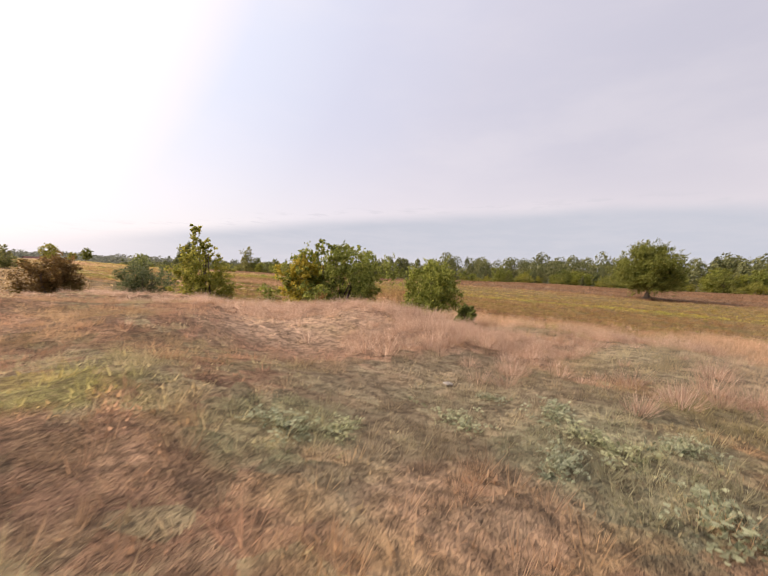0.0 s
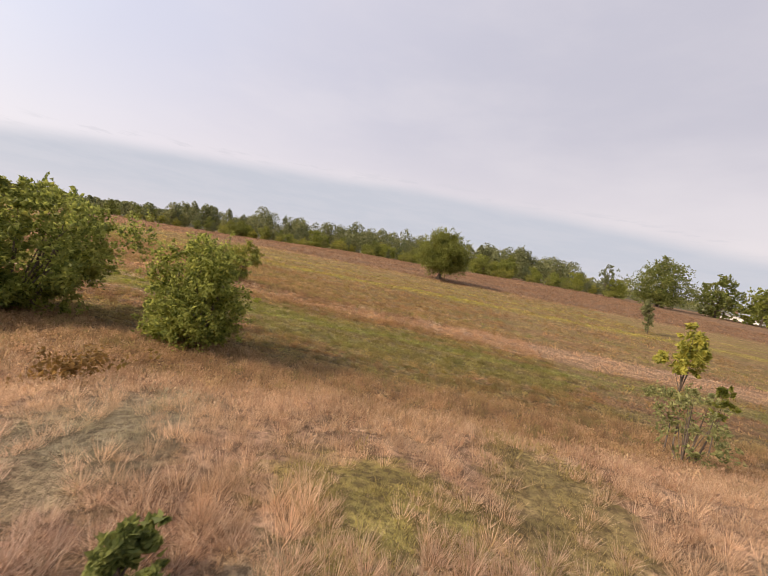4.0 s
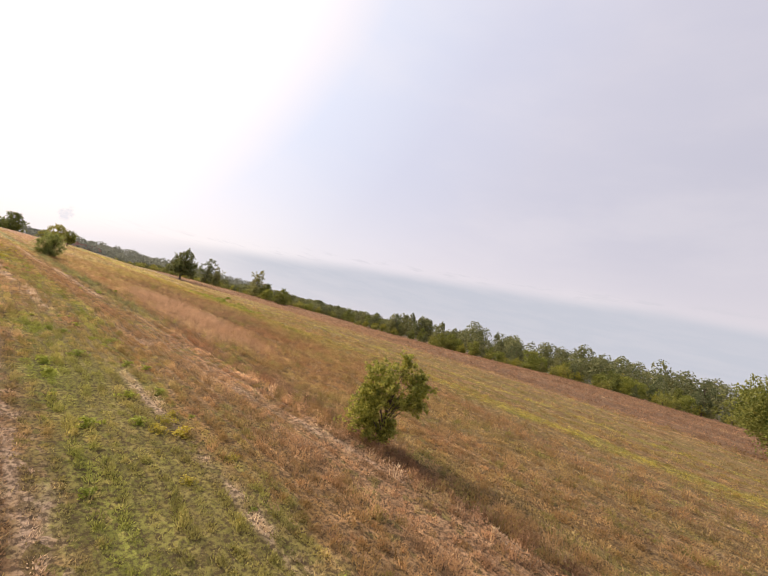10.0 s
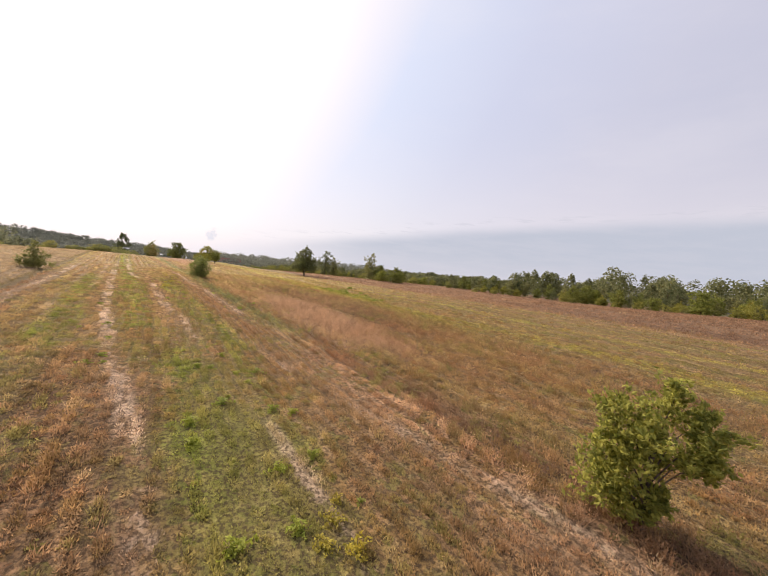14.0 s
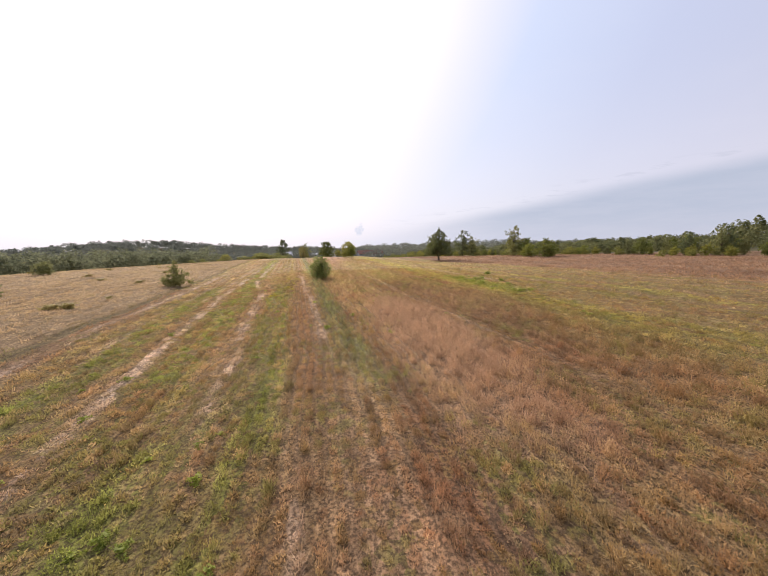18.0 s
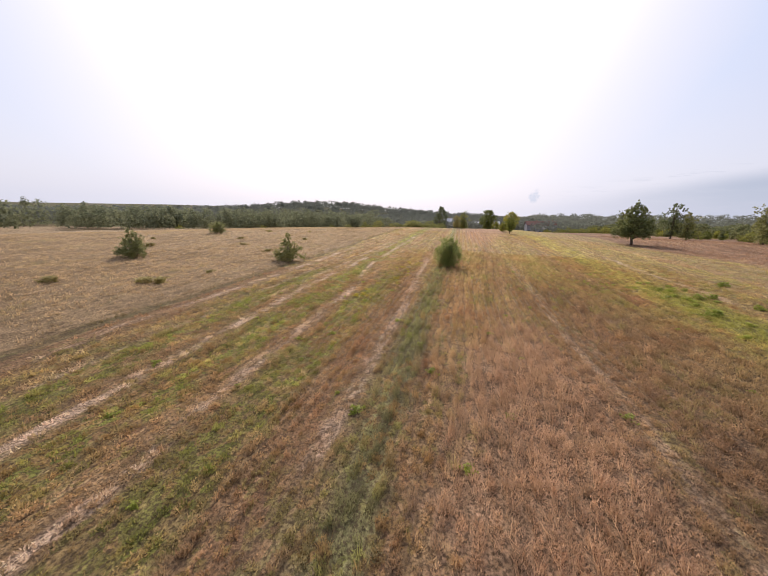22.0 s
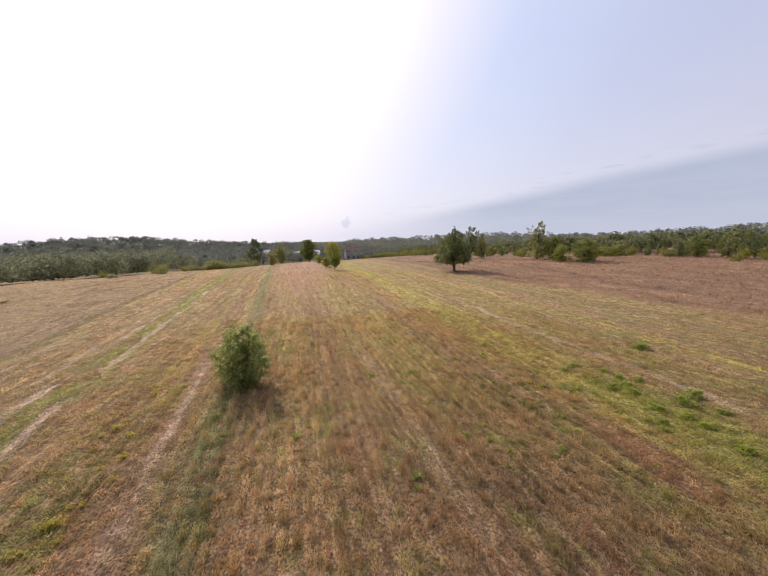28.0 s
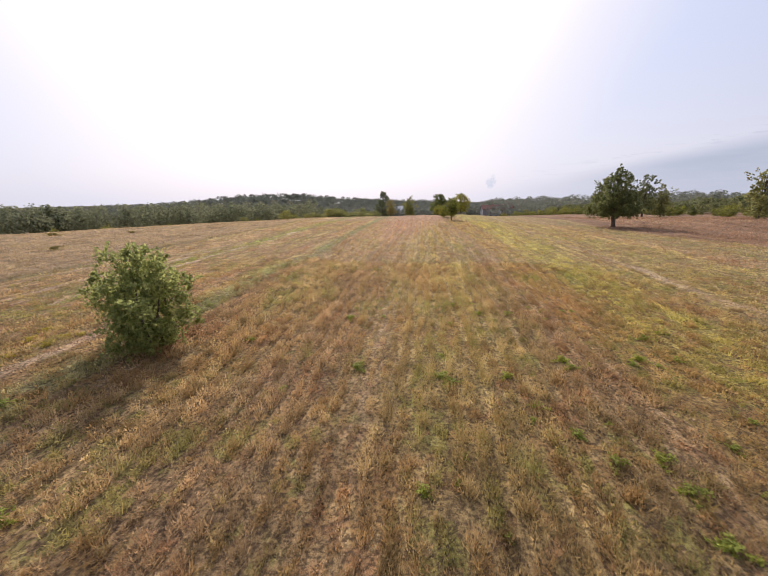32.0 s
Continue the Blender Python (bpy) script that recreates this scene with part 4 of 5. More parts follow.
def tree(name, label, category, seed, tall, wide, bare, trunk, clumps, leaves, leaf, mat, profile=ROUND, clump=0.26, lean=(0, 0), stems=1, ragged=0.15, lobes=None, split=True):
    """A tree or bush with its foot at the origin: trunk with limbs, and a crown of leaves in uneven clumps."""
    rng = np.random.RandomState(seed)
    root = new(name)
    grid = np.linspace(0, 1, 60)
    weight = np.cumsum(np.interp(grid, *zip(*profile)) + 0.15)
    u = np.interp((np.arange(clumps) + rng.rand(clumps)) / clumps * weight[-1], weight, grid)
    reach = np.interp(u, *zip(*profile)) * wide / 2
    turn = np.arange(clumps) * 2.4 + rng.rand(clumps) * 0.9
    out = rng.rand(clumps) ** 0.4 * (1 + ragged * rng.randn(clumps))
    radii = clump * wide * (0.6 + 0.6 * rng.rand(clumps)) * np.clip(0.5 + reach / wide, 0.5, 1.0)
    out = np.clip(reach * out - radii * 0.6, 0.0, None)
    centres = np.stack([np.cos(turn) * out + lean[0] * u, np.sin(turn) * out + lean[1] * u, bare + (tall - bare) * u], 1)
    centres[:, 2] = np.clip(centres[:, 2], bare + radii * 0.8, tall - radii * 0.7)
    if lobes:
        clumps, centres, radii = len(lobes), np.array([q[:3] for q in lobes], float), np.array([q[3] for q in lobes], float)
    verts, faces = leaf_cloud(rng, centres, radii, leaves, leaf)
    verts[:, 2] = np.maximum(verts[:, 2], 0.02)
    crown = new("crown", raw_mesh("crown", verts, faces, mat))
    crown.parent = root
    tv, tf = [], []

    def more(vf):
        start = len(tv)
        tv.extend(vf[0])
        tf.extend(tuple(start + i for i in f) for f in vf[1])

    for s in range(stems):
        a = 6.283 * s / stems + rng.rand()
        foot = Vector((math.cos(a), math.sin(a), 0)) * (0.10 * wide if stems > 1 else 0)
        top = Vector((lean[0] * 0.6, lean[1] * 0.6, tall * 0.72)) + foot * (2.0 if stems > 1 else 0)
        way = [foot + Vector((0, 0, -0.15)), foot + Vector((0, 0, tall * 0.06))]
        for k in (0.3, 0.6, 1.0):
            way.append(foot.lerp(top, k) + Vector((rng.randn(), rng.randn(), 0)) * trunk * 0.7)
        more(tube(way, [trunk * 1.45, trunk, trunk * 0.8, trunk * 0.55, trunk * 0.15], 8))
    for i in rng.permutation(clumps)[: min(clumps, 16)]:
        c = Vector(centres[i])
        start = Vector((lean[0] * 0.3, lean[1] * 0.3, max(bare * 0.75, c.z * 0.45)))
        if stems > 1:
            start = Vector((c.x * 0.25, c.y * 0.25, c.z * 0.3))
        mid = start.lerp(c, 0.5) + Vector((0, 0, 0.06 * tall))
        bough = tube([start, mid, c], [trunk * 0.42, trunk * 0.25, trunk * 0.07], 5)
        if not split:
            more(bough)
            continue
        bm = bpy.data.meshes.new("bough")
        bm.from_pydata([tuple(v) for v in bough[0]], [], bough[1])
        bm.materials.append(bark)
        new("bough", bm).parent = root
    me = bpy.data.meshes.new("trunk")
    me.from_pydata([tuple(v) for v in tv], [], tf)
    me.materials.append(bark)
    for poly in me.polygons:
        poly.use_smooth = True
    part = new("trunk", me)
    part.parent = root
    return tagged(root, label, category)


def plant(root, x, y, turn=0.0, dz=0.0):
    root.matrix_basis = pose(x, y, level(x, y) + dz, 0, 0, turn)
    return root


EXTRA_SHRUBS = []
# the lone oaks and the bushes along the strips
plant(tree("oak_tree", "broad dark green oak with a short stout trunk", "tree", 4, 5.6, 6.6, 1.0, 0.26, 64, 36000, 0.15, oak_leaves, ((0.0, 0.66), (0.15, 0.95), (0.4, 1.0), (0.65, 0.9), (0.85, 0.62), (1.0, 0.3)), 0.18, ragged=0.05), 40.0, -9.0)
plant(tree("oak_tree", "dark green young oak with low spreading boughs on the field", "tree", 5, 6.8, 6.7, 1.1, 0.20, 84, 19000, 0.165, grey_oak_leaves, ((0.0, 0.78), (0.12, 1.0), (0.35, 0.9), (0.6, 0.68), (0.8, 0.42), (1.0, 0.12)), 0.12, ragged=0.08), 35.5, 79.8, 60)
SAPLING = [(-0.25, 0.0, 0.34, 0.22), (0.08, -0.12, 0.34, 0.18), (-0.38, -0.12, 0.80, 0.24), (-0.45, 0.1, 0.58, 0.30), (-0.30, -0.15, 0.50, 0.24), (0.10, 0.0, 0.55, 0.20), (-0.03, 0.0, 0.25, 0.15), (-0.45, 0.0, 1.12, 0.26), (-0.25, 0.2, 0.98, 0.22), (-0.42, -0.1, 1.55, 0.24), (-0.08, 0.1, 1.38, 0.32), (0.16, 0.0, 1.98, 0.17), (0.15, -0.1, 1.72, 0.26), (0.52, 0.05, 1.40, 0.26), (0.42, -0.1, 1.62, 0.20), (0.60, 0.0, 1.08, 0.18), (0.36, 0.15, 1.12, 0.22), (0.05, -0.15, 0.95, 0.24)]
plant(tree("birch_sapling", "small leafy sapling with a leaning forked crown", "tree", 11, 2.0, 1.6, 0.05, 0.032, 18, 9500, 0.058, light_leaves, lobes=[(0.53 * a - 0.85 * b, -0.85 * a - 0.53 * b, z * 0.95, r * 1.12) for a, b, z, r in SAPLING]), 12.0, 1.3)
plant(tree("green_bush", "dense rounded dark green bush in the mown strip", "bush", 13, 2.1, 2.15, 0.02, 0.04, 64, 15000, 0.062, backlit_leaves, ((0.0, 0.8), (0.2, 1.0), (0.5, 0.98), (0.75, 0.8), (1.0, 0.42)), 0.16, stems=4), 10.25, 39.4)
plant(tree("green_bush", "leafy green bush at the foot of the dune", "bush", 17, 2.15, 2.25, 0.02, 0.045, 46, 18000, 0.065, bush_leaves, ((0.0, 0.75), (0.3, 0.95), (0.6, 1.0), (0.85, 0.7), (1.0, 0.3)), 0.18, (0.1, -0.1), stems=4), 2.45, -2.75)
plant(tree("green_bush", "wide green bush with a yellowing side", "bush", 19, 2.7, 4.0, 0.02, 0.05, 90, 24000, 0.085, bush_leaves, BUSHY, 0.115, stems=6, ragged=0.2), 2.3, 1.2)
plant(tree("yellow_bush", "yellow-green bush beside a wide green one", "bush", 20, 2.1, 1.9, 0.05, 0.04, 26, 6500, 0.085, golden_leaves, BUSHY, 0.18, stems=4), 1.3, 1.8)
plant(tree("green_bush", "tall feathery light green bush on the dune's edge", "bush", 23, 3.1, 2.5, 0.05, 0.04, 44, 10000, 0.085, light_leaves, ((0.0, 0.85), (0.25, 1.0), (0.5, 0.9), (0.65, 0.6), (0.8, 0.22), (1.0, 0.08)), 0.14, (-0.5, 0.2), stems=3), 0.0, 6.0)
plant(tree("juniper", "low dark grey-green conifer bush", "bush", 29, 1.5, 2.6, 0.05, 0.05, 22, 6000, 0.07, pine_needles, BUSHY, 0.2, stems=3), -1.0, 9.3)
plant(tree("rusty_bush", "low rust-brown bush with dry leaves", "bush", 31, 1.4, 2.5, 0.02, 0.04, 34, 11000, 0.07, rust_leaves, ((0.0, 0.9), (0.4, 1.0), (0.75, 0.85), (1.0, 0.5)), 0.17, stems=4), -3.6, 10.8)
plant(tree("pine_seedling", "tiny dark green pine seedling in the dry grass", "tree", 37, 0.28, 0.36, 0.02, 0.012, 14, 2200, 0.04, oak_leaves, BUSHY, 0.15), -3.07, -6.25)
plant(tree("bare_shrub", "sparse thin-leaved shrub with open twigs", "bush", 41, 1.15, 1.3, 0.15, 0.016, 28, 1700, 0.045, birch_leaves, FLAT, 0.18, stems=4), 0.95, -11.0)
plant(tree("sapling", "thin sapling with a bright green leafy head", "tree", 43, 2.2, 0.75, 1.4, 0.014, 12, 1300, 0.075, light_leaves, SLIM, 0.26), 1.8, -11.35)
plant(tree("sapling", "thin small sapling with few green leaves", "tree", 44, 1.3, 0.45, 0.75, 0.012, 7, 260, 0.08, bush_leaves, SLIM, 0.26), 2.3, -12.4)
plant(tree("birch_sapling", "slender leaning sapling out on the meadow", "tree", 47, 2.7, 1.3, 0.15, 0.035, 18, 2600, 0.10, birch_leaves, ((0.0, 0.5), (0.4, 0.7), (0.75, 1.0), (1.0, 0.4)), 0.24, (0.35, 0.3)), 25.5, -24.9)
plant(tree("small_bush", "open grey-green bush in the dry meadow", "bush", 53, 2.1, 2.2, 0.02, 0.03, 30, 6500, 0.075, birch_leaves, CONE, 0.17, stems=3), -1.2, 36.6)
plant(tree("small_bush", "open grey-green bush in the dry meadow", "bush", 54, 2.1, 2.7, 0.02, 0.03, 32, 6500, 0.08, birch_leaves, CONE, 0.15, stems=4), -12.0, 33.2)
plant(tree("small_bush", "low round green bush in the dry meadow", "bush", 55, 1.5, 2.3, 0.02, 0.03, 22, 4200, 0.09, birch_leaves, BUSHY, 0.2, stems=3), -21.5, 53.5)
plant(tree("small_tree", "small leafy tree with a short bare stem", "tree", 57, 2.9, 2.15, 0.5, 0.07, 24, 4200, 0.13, bush_leaves, ROUND, 0.2, ragged=0.06), 16.9, 83.0)
plant(tree("green_bush", "bright green shrub in a row beside the pale strip", "bush", 58, 1.7, 2.0, 0.1, 0.06, 22, 3400, 0.12, light_leaves, ROUND, 0.2, ragged=0.06), 15.9, 88.0)
plant(tree("green_bush", "bright green shrub in a row beside the pale strip", "bush", 63, 1.9, 2.1, 0.1, 0.06, 22, 3000, 0.12, light_leaves, ROUND, 0.2, ragged=0.06), 14.9, 98.0)
plant(tree("small_tree", "yellowing tree beyond the strips", "tree", 59, 4.9, 4.9, 0.7, 0.10, 34, 5200, 0.2, light_leaves, ROUND, 0.2, ragged=0.06), 19.5, 122.0)
plant(tree("yellow_bush", "yellow-olive bush at the end of the strip", "bush", 60, 3.0, 2.3, 0.1, 0.05, 18, 2600, 0.14, tan_leaves, BUSHY, 0.24, stems=3), 5.8, 102.5)
plant(tree("round_tree", "dull brown-green rounded tree before the village", "tree", 65, 6.6, 5.4, 0.6, 0.16, 30, 4200, 0.28, thicket_leaves, ROUND, 0.2, ragged=0.05), 4.6, 150.0)
plant(tree("round_tree", "dark round tree at the end of the field", "tree", 61, 8.7, 7.6, 0.9, 0.22, 50, 8000, 0.32, oak_leaves, ((0.0, 0.8), (0.3, 1.0), (0.6, 0.95), (0.85, 0.7), (1.0, 0.45)), 0.2, ragged=0.05), 13.5, 173.0)
plant(tree("bluish_pine", "dark tall pine at the village edge", "tree", 62, 8.6, 5.0, 0.6, 0.18, 30, 4200, 0.3, pine_needles, BUSHY, 0.2), -3.6, 147.3)

low_shrub = tree("low_shrub", "low olive-green shrub in a thicket at the meadow's end", "bush", 64, 1.7, 2.8, 0.02, 0.04, 22, 2200, 0.12, thicket_leaves, ((0.0, 0.95), (0.4, 1.0), (0.75, 0.75), (1.0, 0.4)), 0.2, stems=3, ragged=0.1, split=False)
plant(low_shrub, -10.8, 92.0)
tagged(low_shrub, group="shrubs at the meadow's end")
for x, y, s in ((-8.8, 96.5, 0.63), (-7.7, 97.5, 0.86), (-6.7, 96.8, 0.75), (-5.6, 98.5, 1.03), (-4.5, 97.0, 1.26), (-3.6, 98.6, 1.38), (-2.7, 97.2, 1.09), (-1.9, 99.5, 0.98), (-1.0, 101.0, 0.92), (-0.2, 103.0, 1.09), (0.7, 105.0, 1.03), (1.4, 108.0, 1.15), (-1.4, 108.0, 1.38), (-3.8, 106.0, 1.38), (-6.4, 105.0, 1.26), (-12.9, 96.0, 0.69), (-17.4, 90.0, 0.69)):
    made = copy_thing(low_shrub, pose(x, y, level(x, y) - 0.05, 0, 0, 57 * y))
    made.scale = (s, s, s * (0.85 + 0.2 * math.sin(7 * x)))
for x, y, s in ((-30, 140, 0.9), (-47, 149, 0.8), (-70, 136, 0.7), (-84, 126, 0.8), (-92, 118, 0.7)):
    EXTRA_SHRUBS.append((x, y, s))

# ---- the wood's edge beyond the heath ----
kinds = [
    tree("broadleaf_tree", "green broadleaf tree at the wood's edge", "tree", 101, 7.4, 7.4, 0.05, 0.16, 30, 3800, 0.35, oak_leaves, ROUND, 0.2, split=False),
    tree("broadleaf_tree", "green broadleaf tree at the wood's edge", "tree", 102, 6.2, 7.6, 0.05, 0.15, 30, 3800, 0.35, bush_leaves, BUSHY, 0.2, split=False),
    tree("birch_tree", "light green birch at the wood's edge", "tree", 103, 8.2, 5.6, 0.05, 0.12, 28, 3200, 0.26, birch_leaves, SLIM, 0.22, split=False),
    tree("pine_tree", "dark green pine at the wood's edge", "tree", 104, 8.6, 6.2, 0.5, 0.18, 28, 3800, 0.26, pine_needles, FLAT, 0.2, split=False),
    tree("pine_tree", "dark green pine at the wood's edge", "tree", 105, 7.2, 5.6, 0.05, 0.16, 28, 3600, 0.26, pine_needles, CONE, 0.2, split=False),
    tree("yellow_tree", "yellow-green young tree at the wood's edge", "tree", 106, 4.6, 5.4, 0.2, 0.10, 24, 3000, 0.26, yellow_leaves, BUSHY, 0.22, split=False),
]
for k, root in enumerate(kinds):
    plant(root, 118 + 2 * k, -34 + 9 * k)
    tagged(root, group="trees along the wood's edge")
shrub_kind = tree("wood_shrub", "low green and yellowing shrub before the wood", "bush", 107, 3.0, 4.2, 0.02, 0.06, 20, 1800, 0.20, shrub_leaves, BUSHY, 0.2, stems=3, split=False)
plant(shrub_kind, 108.0, 20.0)
tagged(shrub_kind, group="shrubs along the wood's edge")
EDGE = [(106, -64), (108, -56), (113, -30), (116, 0), (114, 25), (108, 55), (96, 82), (86, 100), (76, 124), (66, 160), (56, 200), (44, 250)]
rng = np.random.RandomState(77)
lengths = np.r_[0, np.cumsum([math.dist(a, b) for a, b in zip(EDGE, EDGE[1:])])]
at = 0.0
while at < lengths[-1]:
    x, y = (np.interp(at, lengths, [q[i] for q in EDGE]) for i in (0, 1))
    k = rng.choice(6, p=(0.14, 0.24, 0.20, 0.10, 0.06, 0.26))
    x, y, s = x + rng.rand() * 9, y + rng.randn() * 2, (0.62 + 0.25 * rng.rand() if rng.rand() < 0.10 else 0.38 + 0.22 * rng.rand())
    s *= 0.62 if y > 90 else 1.12 if y > -10 else 1.0
    made = copy_thing(kinds[k], Matrix.Translation((x, y, level(x, y) - 0.05)) @ Matrix.Rotation(rng.rand() * 6.283, 4, "Z") @ Matrix.Scale(s, 4))
    made.scale = (s, s, s)
    if rng.rand() < 0.45:
        x, y, s = x - 5 - rng.rand() * 4, y + rng.randn() * 3, 0.5 + 0.5 * rng.rand()
        made = copy_thing(shrub_kind, pose(x, y, level(x, y) - 0.05, 0, 0, rng.rand() * 360))
        made.scale = (s, s, s)
    if rng.rand() < 0.75:
        x, y, s = x + 11 + rng.rand() * 8, y + rng.randn() * 3, (0.62 + 0.2 * rng.rand()) * (0.52 if y > 90 else 1.0)
        made = copy_thing(kinds[rng.choice((0, 1, 2, 2, 3))], pose(x, y, level(x, y) - 0.05, 0, 0, rng.rand() * 360))
        made.scale = (s * 0.8, s * 0.8, s)
    at += 1.5 + rng.rand() * 1.4
for x, y, s in EXTRA_SHRUBS:
    made = copy_thing(shrub_kind, pose(x, y, level(x, y) - 0.05, 0, 0, 57 * y))
    made.scale = (s, s, s)
plant(tree("broadleaf_tree", "tall rounded dark green oak at the wood's edge", "tree", 108, 13.0, 14.5, 0.08, 0.35, 60, 13000, 0.38, oak_leaves, ROUND, 0.2), 99.5, -69.8)
# single tall trees that stand out of the edge
for k, x, y, s in ((3, 112, -62, 1.1), (0, 98.2, -83.5, 1.5), (1, 95.3, -92, 1.5), (2, 64, 99, 1.15), (0, 66, 96, 0.65), (3, 58, 121, 1.0), (2, 60, 118, 0.9), (0, 68, 88, 0.55), (1, 63, 90, 0.5), (0, 65, 86, 0.62)):
    made = copy_thing(kinds[k], pose(x, y, level(x, y) - 0.05, 0, 0, 40 * x))
    made.scale = (s, s, s)


# ---- far woods ----
def woods(name, label, spots, tall, wide, per, leaf, mat, seed, pointed=0.15):
    """A wood too far off to count: many crowns of large leaf clumps in one mesh."""
    rng = np.random.RandomState(seed)
    c = len(spots)
    h = tall * (0.7 + 0.6 * rng.rand(c))
    centres = np.stack([spots[:, 0], spots[:, 1], height(spots[:, 0], spots[:, 1]) + h * 0.5], 1)
    which = np.repeat(np.arange(c), per)
    way = rng.randn(c * per, 3)
    way /= np.linalg.norm(way, axis=1, keepdims=True)
    way[:, 2] = np.where(way[:, 2] < -0.6, -way[:, 2], way[:, 2])
    scale = np.stack([np.full(c, wide / 2), np.full(c, wide / 2), h * 0.52], 1)[which] * (0.45 + 0.57 * rng.rand(c * per) ** 0.5)[:, None]
    taper = np.where(rng.rand(c) < pointed, 0.6, 0.0)[which] * (way[:, 2] * scale[:, 2] / h[which] + 0.5)
    scale[:, :2] *= (1 - taper)[:, None]
    place = centres[which] + way * scale
    normal = way + 0.5 * rng.randn(c * per, 3)
    normal /= np.linalg.norm(normal, axis=1, keepdims=True)
    along = np.cross(normal, rng.randn(c * per, 3))
    along /= np.linalg.norm(along, axis=1, keepdims=True)
    across = np.cross(normal, along)
    s = leaf * (0.6 + 0.8 * rng.rand(c * per))[:, None]
    quad = np.stack([place - along * s * 0.6, place + across * s * 0.4 + normal * s * 0.12, place + along * s * 0.6, place - across * s * 0.4 + normal * s * 0.12], 1)
    ob = new(name, raw_mesh(name, quad.reshape(-1, 3), np.arange(4 * c * per).reshape(-1, 4), mat))
    return tagged(ob, label, "wood", kind="stuff")


rng = np.random.RandomState(88)


def along(line, count, deep, jitter):
    """Places scattered on one side of a line of corners, up to deep metres behind it."""
    line = np.array(line, float)
    way = np.diff(line, axis=0)
    size = np.hypot(*way.T)
    which = rng.choice(len(size), count, p=size / size.sum())
    side = np.stack([way[:, 1], -way[:, 0]], 1) / size[:, None]
    return line[which] + way[which] * rng.rand(count)[:, None] + side[which] * (rng.rand(count) * deep)[:, None] + jitter * rng.randn(count, 2)


spots = along([(x + 26, y + 6) for x, y in EDGE], 520, 50, 2)
woods("wood_behind_edge", "mixed green wood behind the heath", spots, 8.6 * np.interp(spots[:, 1], (-80, -20, 80, 100, 200), (0.95, 1.22, 1.22, 0.6, 0.5)), 6.6, 330, 0.62, wood_leaves, 1)
woods("left_wood", "dark mixed wood in the hollow beyond the meadow", along([(-30, 185), (-58, 152), (-92, 133), (-122, 98), (-118, 40), (-108, -30), (-100, -90)], 900, 50, 2), 8.0, 6.4, 210, 0.62, hazed_hollow_leaves, 2)
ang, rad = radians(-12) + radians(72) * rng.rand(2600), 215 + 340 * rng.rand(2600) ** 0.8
woods("wooded_hill", "wooded hill in the distance", np.stack([-np.sin(ang) * rad, np.cos(ang) * rad], 1), 6.8, 7.4, 120, 0.9, hazed_hill_leaves, 3)
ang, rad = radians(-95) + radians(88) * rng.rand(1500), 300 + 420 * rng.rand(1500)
woods("far_ridge", "far wooded ridge", np.stack([-np.sin(ang) * rad, np.cos(ang) * rad], 1), 9.0, 12.0, 70, 1.4, hazed_hill_leaves, 4)
ang, rad = radians(60) + radians(190) * rng.rand(1400), 210 + 300 * rng.rand(1400)
woods("wood_all_round", "woods round the heath", np.stack([-np.sin(ang) * rad, np.cos(ang) * rad], 1), 10.0, 10.0, 60, 1.1, wood_leaves, 5)


# ---- weeds, stones and small shrubs ----
def weed(name, label, seed, tall, wide, leaves, leaf, mat):
    """A low leafy weed: a few stems and broad leaves."""
    rng = np.random.RandomState(seed)
    c = rng.rand(9, 3) * np.array([wide * 0.36, wide * 0.36, tall * 0.65]) - np.array([wide * 0.18, wide * 0.18, 0.0])
    verts, faces = leaf_cloud(rng, c, np.full(9, wide * 0.38), leaves, leaf, 0.9)
    verts[:, 2] = np.clip(verts[:, 2], 0.0, tall * 1.15)
    stems = np.array([((0, 0, 0), (q[0] * 0.5, q[1] * 0.5 + 0.012, q[2] * 0.7), tuple(q), (q[0] * 0.5, q[1] * 0.5 - 0.012, q[2] * 0.7)) for q in c]).reshape(-1, 3)
    faces = np.r_[faces, np.arange(len(stems)).reshape(-1, 4) + len(verts)]
    verts = np.r_[verts, stems]
    return tagged(new(name, raw_mesh(name, verts, faces, mat)), label, "weed")


fresh_leaves = leaf_material("fresh_weed_leaves", (0.19, 0.23, 0.04), (0.36, 0.40, 0.08), (0.36, 0.32, 0.06), 0.02)
gold_leaves = leaf_material("yellow_weed_leaves", (0.30, 0.25, 0.04), (0.50, 0.42, 0.08), (0.25, 0.24, 0.05), 0.05)
green_weed = plant(weed("green_weed", "bright green leafy weed in the field", 5, 0.26, 0.8, 700, 0.07, fresh_leaves), 26.7, 38.9)
low_weed = plant(weed("low_weed", "low green weed rosette among dry grass", 6, 0.09, 0.32, 260, 0.035, fresh_leaves), 8.2, 4.3)
gold_weed = plant(weed("yellow_weed", "yellowing leafy weed among the stubble", 7, 0.10, 0.34, 150, 0.04, gold_leaves), 8.45, 3.1)
for root in (green_weed, low_weed, gold_weed):
    tagged(root, group="weeds on the field")
rng = np.random.RandomState(5)


def sow(root, spots, small=0.6, large=1.2):
    for x, y in spots:
        s = small + (large - small) * rng.rand()
        copy_thing(root, pose(x, y, level(x, y), 0, 0, rng.rand() * 360)).scale = (s, s, s * (0.8 + 0.4 * rng.rand()))


